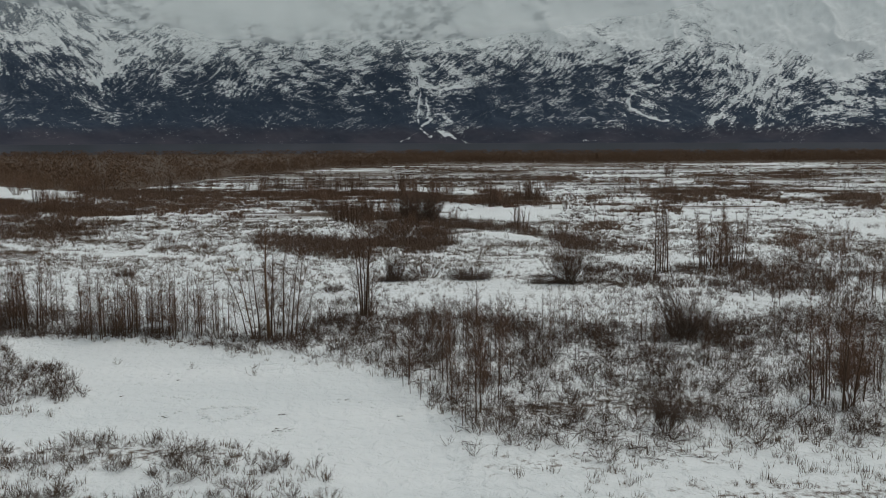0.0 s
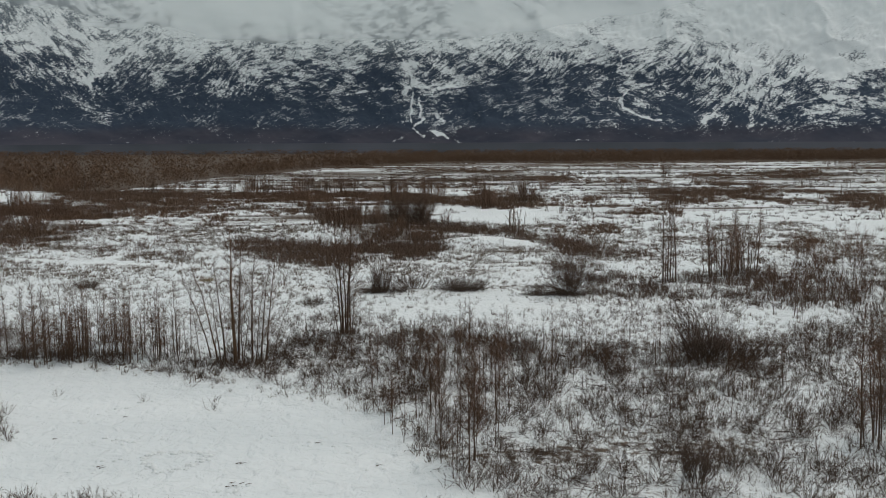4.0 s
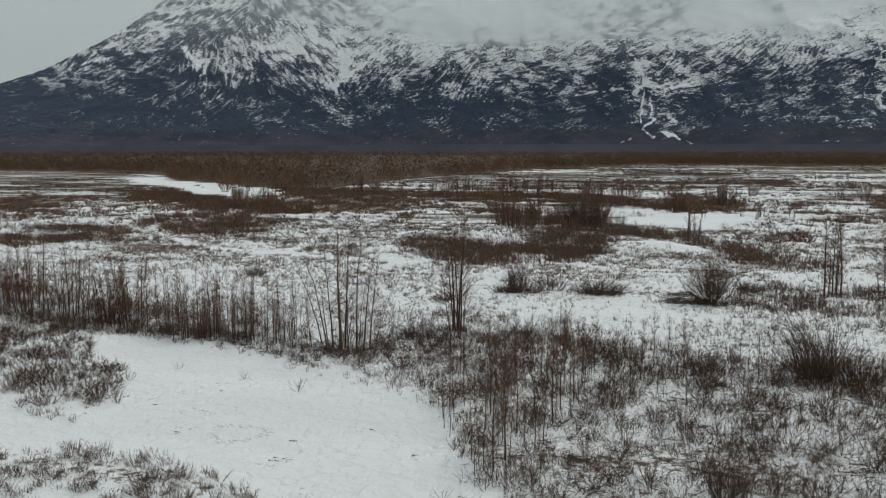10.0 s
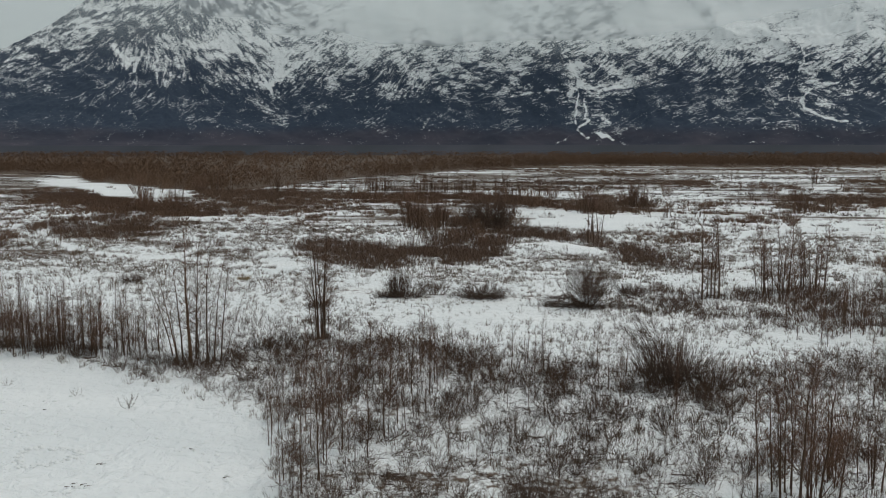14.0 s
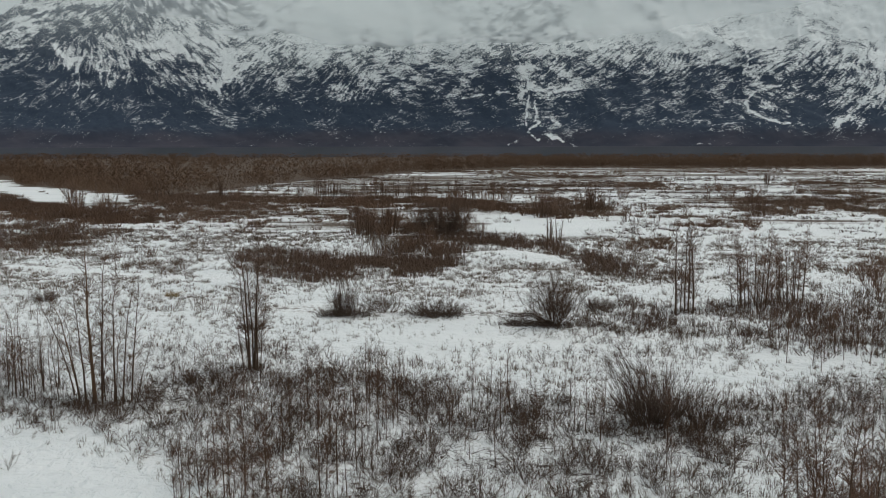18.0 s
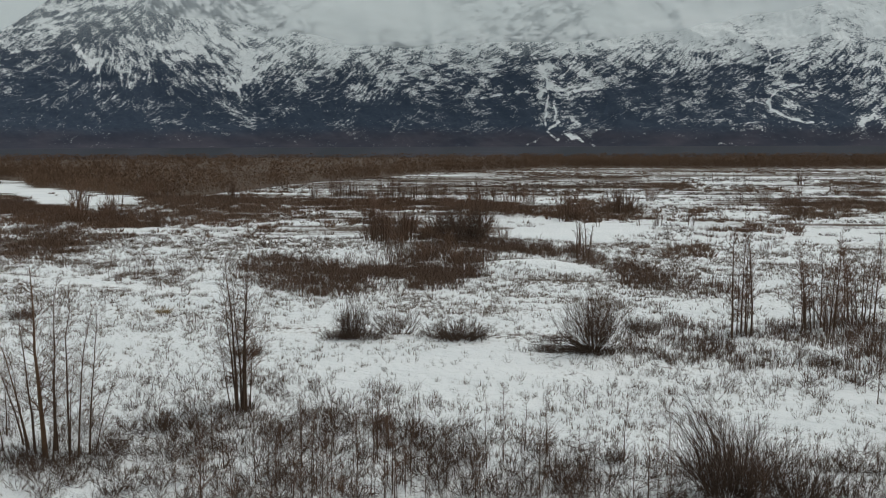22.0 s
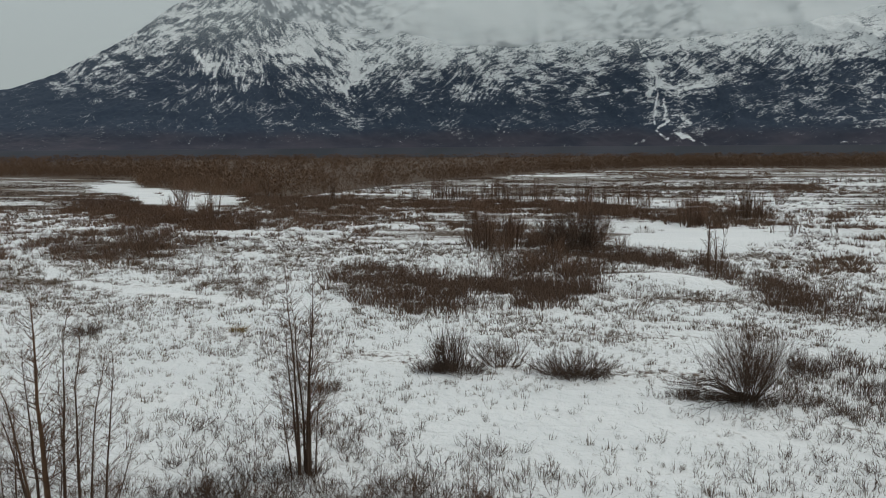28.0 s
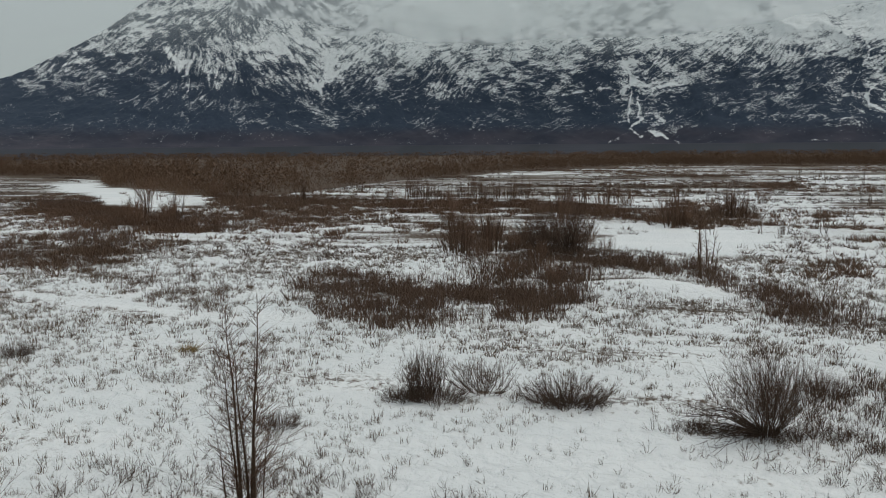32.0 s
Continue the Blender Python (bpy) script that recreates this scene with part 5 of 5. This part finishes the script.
for x, y, h in ((-85, 193, 6.8), (-79.5, 197.5, 6.4), (-61.7, 180.4, 4.1), (-76, 256.6, 6.9), (-54.8, 263.7, 4.6), (-51, 276, 6.5), (-4.5, 218, 7.6), (-1.5, 222, 6.0), (-12.9, 156.7, 6.3), (-9.4, 157.3, 5.5), (-15, 160, 5.0), (-11, 166, 5.5), (16.7, 201.5, 7.0), (18.5, 206, 5), (28.5, 221, 7.0), (31, 224, 5.5), (33.4, 192.2, 3.0), (63.8, 207.6, 4.8), (105, 357, 8), (-98.4, 217, 5.5), (-5.5, 245, 8), (3.5, 261, 6.2)):
    tree("thicket", x, y, h, "thicket of thin upright leafless stems on the flat", "thickets")
for x, y, h in ((18.1, 155, 5.6), (17.3, 143.4, 5.5), (-1.2, 255.7, 5.6), (6.1, 260.5, 5.7), (30.6, 233, 7), (69.8, 242, 5)):
    tree("far", x, y, h, "thin leafless tree on the snow flat", "trees on the distant flat")
for k in range(24):
    x = -50 + 1.35 * k + rng.normal(0, 0.5)
    tree("far", x, 269 + 0.25 * (x + 47) + rng.normal(0, 2), rng.uniform(4, 6.5), "thin leafless tree in a row on the distant flat", "trees on the distant flat")
for x, y, h in SAPLING_SPOTS:
    tree("pair" if h > 4 else "sapling", x, y, h, "thin leafless sapling growing out of low brush", "saplings")
# saplings in rows along the bank and on the right
for cx, cy, wx, wy, n, lo, hi in ((-22.3, 68.6, 5.8, 1.5, 84, 3.0, 6.2), (-38, 72, 8, 1.6, 12, 3.5, 6), (-52, 78, 8, 3, 16, 3, 5.5), (41, 86, 8, 9, 74, 2.6, 4.6), (33, 60, 8, 9, 16, 2, 4), (12, 65, 13, 6, 44, 2.2, 4.0), (2, 60, 5, 9, 30, 2.4, 4.2), (16, 58, 10, 7, 20, 1.6, 2.8)):
    for _ in range(n):
        h = rng.uniform(lo, hi)
        tree("slim" if h > 4.4 else "sapling", cx + wx * rng.uniform(-1, 1), cy + wy * rng.uniform(-1, 1), h, "thin leafless sapling in a dense stand", "saplings")

W1 = willow_bush(g, 4.6, 3.0, 105, 14, TWIG, 0.018, 0.008, 0.16)
put(W1, 16.4, 92.3, 1.0, 0, "spreading leafless willow bush on open snow", "bush", "willow bushes")
for _ in range(30):
    a = g.uniform(2.3, 4.1)
    o = np.array([np.cos(a), np.sin(a), 0])
    p = o * g.uniform(0, 1.0) + (0, 0, 0.1)
    fallen = Twigs()
    b = p + o * 1.7 + (0, g.normal(0, 0.4), g.uniform(0.15, 0.9))
    c = p + o * g.uniform(2.2, 5.0) + (0, g.normal(0, 0.8), g.uniform(0, 0.5))
    fallen.stem(p, b, c, 0.035)
    for _ in range(5):
        q = b + (c - b) * g.uniform(0, 1)
        fallen.spike(q, q + (o + g.normal(0, 0.5, 3) * (1, 1, 0.4)) * 0.9, 0.014)
    part("fallen_branch", fallen.arrays(), MAT_TWIG, W1, "bent branch lying on the snow")
W2 = willow_bush(g, 3.2, 2.5, 150, 10, MAT_TWIG, 0.019, 0.011, 0.36)
for _ in range(26):
    p = np.array([g.uniform(-1.2, 0.4), g.uniform(-0.6, 0.6), 0.2])
    c = p + np.array([g.uniform(-2.4, -0.7), g.normal(0, 0.4), g.uniform(3.4, 5.0)])
    b = p + (c - p) * (0.35, 0.5, 0.55)
    plume = Twigs()
    plume.stem(p, b, c, 0.022)
    for _ in range(9):
        q = b + (c - b) * g.uniform(-0.3, 0.9)
        plume.blade(q, q + np.array([-0.5, 0, 0.5]) * g.uniform(0.5, 1.2) + g.normal(0, 0.22, 3), 0.011)
    part("branch", plume.arrays(), TWIG, W2, "long thin branch leaning over")
for _ in range(70):
    v, f = one_branch(g, 1.9, 1.6, 0.018, 9, 0.011, 0.6)
    part("branch", (v + (2.9, 0.2, 0), f), MAT_TWIG, W2)
put(W2, 21.3, 66.2, 1.0, 0, "dense dark willow bush among the brush", "bush", "willow bushes")
tree("fan", 25.4, 48.6, 7.6, "tall many-stemmed leafless tree over low brush")
T6 = willow_bush(g, 5.6, 1.4, 12, 10, REED, 0.024, 0.009)
put(T6, 25.7, 48.4, 1.0, 0, "tall dense willow standing over the low brush", "bush", "tall willows")
for x, y, s in ((27.6, 51.0, 0.8), (33, 56, 0.7)):
    ob = tagged(copy_thing(T6, pose(x, y, float(ground_height(x, y)), 0, 0, rng.uniform(0, 360))), "tall dense willow standing over the low brush")
    ob.scale = (s, s, s)
S1 = willow_bush(g, 3.0, 1.2, 75, 8, MAT_TWIG, 0.02, 0.011, 0.6)
put(S1, -3.1, 95.4, 1.0, 0, "dark upright bush at the edge of open snow", "bush", "bushes in the open")
S2 = willow_bush(g, 2.0, 1.6, 60, 8, TWIG, 0.02, 0.012, 0.6)
put(S2, 0.4, 97, 1.0, 0, "low spreading bush on the snow", "bush", "bushes in the open")
S3 = willow_bush(g, 1.5, 2.0, 170, 10, MAT_TWIG, 0.016, 0.011, 0.85)
put(S3, 5.6, 96.0, 1.0, 0, "low dark bush spread over the snow", "bush", "bushes in the open")
for x, y, s, turn in ((-2.0, 94.8, 0.7, 20), (-4.2, 94.6, 0.5, 90)):
    ob = tagged(copy_thing(S3, pose(x, y, float(ground_height(x, y)), 0, 0, turn)), "small dark bush at the edge of open snow")
    ob.scale = (s, s, s)
for x, y, s, turn in ((-9.4, 88.2, 0.42, 40), (-35.4, 99.5, 0.5, 130), (20.9, 100.0, 0.6, 260)):
    ob = tagged(copy_thing(S3, pose(x, y, float(ground_height(x, y)), 0, 0, turn)), "small dark bush standing alone on the snow")
    ob.scale = (s, s, s * 1.3)
for x, y, s, turn in ((1.0, 157.5, 1.35, 100), (-2.3, 157, 1.2, 200)):
    ob = tagged(copy_thing(W1, pose(x, y, float(ground_height(x, y)), 0, 0, turn)), "spreading fan-shaped bare bush on the low rise")
    ob.scale = (s, s, s)
for x, y, s in ((13.7, 44.9, 0.7),):
    ob = tagged(copy_thing(S1, pose(x, y, float(ground_height(x, y)), 0, 0, 70 * x)), "dark dense bush among thin brush near the shore")
    ob.scale = (s, s, s)
# tall rust-brown thickets standing out on the flat
R1 = willow_bush(g, 5.6, 2.4, 26, 14, RUST, 0.036, 0.019, 0.5)
put(R1, 2.3, 168, 0.8, 0, "tall rust-brown thicket on the low rise", "bush", "rust-brown thickets")
for x, y, s in ((-2, 171, 0.75), (-7, 174, 0.72), (-12, 178, 0.7), (-3, 206, 1.0), (4, 212, 1.0), (-9, 214, 0.9), (16, 206, 1.0), (18.5, 205, 0.8), (29, 222, 1.0), (26, 226, 0.7), (72, 243, 0.9), (66, 246, 0.8), (-81, 186, 0.9), (-84, 190, 0.8), (-76, 189, 0.8), (-120, 252, 1.1), (-104, 262, 1.0), (40, 262, 0.9), (100, 250, 1.0), (52, 116, 0.7), (-4, 140, 0.5), (1, 136, 0.5), (-9, 150, 0.55), (-6, 158, 0.6), (-14, 165, 0.6), (-18, 185, 0.7), (-24, 200, 0.8), (-2, 150, 0.5), (6, 156, 0.5), (-30, 232, 0.8), (-44, 236, 0.8), (8, 240, 0.8), (-66, 240, 0.9), (-88, 210, 0.7), (57, 112, 0.8), (50, 107, 0.7), (37, 103, 0.6)):
    ob = tagged(copy_thing(R1, pose(x, y, float(ground_height(x, y)), 0, 0, rng.uniform(0, 360))), "tall rust-brown thicket on the snow flat")
    ob.scale = (s, s, s)
# thin trees in front of the far woods, too many and too far off to count
def far_stem_shape(g, height):
    t = Twigs()
    for _ in range(3):
        base = np.array([*g.normal(0, 0.7, 2), -0.1])
        top = base + (*g.normal(0, 0.4, 2), height * g.uniform(0.65, 1.05))
        t.spike(base, top, 0.11)
        for _ in range(9):
            k = g.uniform(0.25, 0.95)
            q = base + (top - base) * k
            t.blade(q, q + np.array([*g.normal(0, 0.5, 2), g.uniform(0.4, 1.0)]) * 1.3 * (1.2 - k), 0.035)
    return t.arrays()


FAR_STEMS = [far_stem_shape(g, 6.0) for _ in range(6)]
x = np.concatenate([rng.uniform(-120, 30, 90), rng.uniform(20, 190, 60), rng.uniform(60, 330, 50)])
y = np.concatenate([rng.uniform(258, 320, 90), rng.uniform(190, 400, 60), rng.uniform(360, 560, 50)])
scatter("far_trees", FAR_STEMS, x, y, rng.uniform(0.5, 1.15, len(x)), TWIG, "thin leafless trees scattered over the distant flat", "trees")

# low shrubs that stand apart near the pond
LOW = [mesh_object("low_shrub", *v, TWIG if k % 3 else BARK) for k, v in enumerate(SHRUBS)]
for k, (x, y) in enumerate(LOW_SPOTS):
    ob = LOW[k] if k < len(LOW) else new("low_shrub", LOW[k % len(LOW)].data)
    s = rng.uniform(0.55, 1.25)
    ob.matrix_basis = pose(x, y, float(ground_height(x, y)), 0, 0, rng.uniform(0, 360)) @ Matrix.Diagonal((s, s, s * rng.uniform(0.85, 1.2), 1))
    tagged(ob, "bare brown shrub growing out of the snow", "shrub", "low shrubs by the pond")
Y1 = mesh_object("grass_tussock", *tuft_shape(g, 130, 0.7, 1.3, 0.02), STRAW)
put(Y1, -23.3, 103, 1.0, 0, "tussock of dry yellow grass in the snow", "grass tussock")
for x, y, s in ((-11.8, 57.3, 0.8), (-16.5, 59.2, 0.5), (-14.2, 61.6, 0.6), (-7.5, 58.8, 0.6), (-22.4, 60.5, 0.45), (-2.4, 55.8, 0.7)):
    ob = new("low_shrub", LOW[3].data)
    ob.matrix_basis = pose(x, y, float(ground_height(x, y)), 0, 0, 40 * x) @ Matrix.Diagonal((s, s, s, 1))
    tagged(ob, "lone twiggy shrub on the pond's edge", "shrub", "low shrubs by the pond")

# trampled ring, tracks and litter on the pond's snow
def clod(g, r):
    a = np.array([(1, 0, 0), (0, 1, 0), (-1, 0, 0), (0, -1, 0), (0, 0, 0.7), (0.7, 0.7, 0.35), (-0.7, 0.7, 0.35), (-0.7, -0.7, 0.35), (0.7, -0.7, 0.35)], float)
    f = np.array([(0, 5, 4), (5, 1, 4), (1, 6, 4), (6, 2, 4), (2, 7, 4), (7, 3, 4), (3, 8, 4), (8, 0, 4), (0, 1, 5), (1, 2, 6), (2, 3, 7), (3, 0, 8)])
    return a * r * g.uniform(0.7, 1.3, 3) + g.normal(0, 0.12 * r, a.shape), f


def track(name, spots, label):
    vs, fs, n = [], [], 0
    for x, y, r in spots:
        v, f = clod(g, r)
        vs.append(v + (x, y, float(ground_height(x, y)) - 0.02))
        fs.append(f + n)
        n += len(v)
    return tagged(mesh_object(name, np.concatenate(vs), np.concatenate(fs), SNOW), label, "snow", kind="stuff")


ring = []
for _ in range(150):
    a = g.uniform(0, 2 * np.pi)
    k = g.normal(1, 0.1) + 0.15 * np.sin(3 * a)
    ring.append((-11.9 + 1.5 * k * np.cos(a), 49.2 + 1.3 * k * np.sin(a), g.uniform(0.05, 0.17)))
track("trampled_ring", ring, "ring of trampled lumpy snow on the pond")
trail = []
for x0, y0, x1, y1, n in ((-15.6, 48.0, -15.0, 49.4, 9), (-16.5, 52, -13, 53, 26), (-8.6, 45.2, -7.4, 46.4, 18), (-6, 41.5, -4.6, 42.6, 16), (-5.2, 51, -4.4, 52, 8), (-1.8, 47.5, -1, 49, 8), (-20, 54, -16, 60, 14), (-10, 55, -3, 50, 14)):
    for k in range(n):
        q = g.uniform(0, 1)
        trail.append((x0 + (x1 - x0) * q + g.normal(0, 0.3), y0 + (y1 - y0) * q + g.normal(0, 0.3), g.uniform(0.05, 0.16)))
track("tracks", trail, "trodden marks in the pond's snow")
litter = Twigs()
for x, y in ((-8.2, 45.9), (-7.9, 46.1), (-8.5, 45.8), (-8.4, 46.2), (-7.6, 46.0), (-8.6, 48.6), (-8.4, 48.65), (-15.5, 48.5), (-15.3, 48.3), (-4.9, 51.4), (-1.5, 48.0), (-16.8, 56.2), (-19.4, 52.6)):
    z = float(ground_height(x, y)) + 0.03
    a = g.uniform(-0.5, 0.5)
    litter.spike(np.array([x, y, z]), np.array([x + 0.35 * np.cos(a), y + 0.35 * np.sin(a), z + 0.05]), 0.03)
tagged(mesh_object("litter", *litter.arrays(), MAT_TWIG), "dark twigs lying on the pond's snow", "twigs", kind="stuff")

# crumbling earth along the pond's far bank
vs, fs, n = [], [], 0
shore = np.array([(-33, 67.5), (-31.5, 68.3), (-26, 67.3), (-22, 66.4), (-18, 64.6), (-15, 63.4), (-12.5, 60.8)])
along = np.r_[0, np.cumsum(np.hypot(*np.diff(shore, axis=0).T))]
for k in range(240):
    t = g.uniform(0, along[-1])
    x, y = np.interp(t, along, shore[:, 0]) + g.normal(0, 0.3), np.interp(t, along, shore[:, 1]) + g.normal(0, 0.35) + 1.0
    if value_noise(t / 1.5, 0, 77) < 0.42:
        continue
    v, f = clod(g, g.uniform(0.05, 0.16))
    vs.append(v * (1.4, 1, 0.9) + (x, y, float(ground_height(x, y)) - 0.05))
    fs.append(f + n)
    n += len(v)
tagged(mesh_object("bank_edge", np.concatenate(vs), np.concatenate(fs), EARTH), "crumbling dark earth along the pond bank", "earth", kind="stuff")
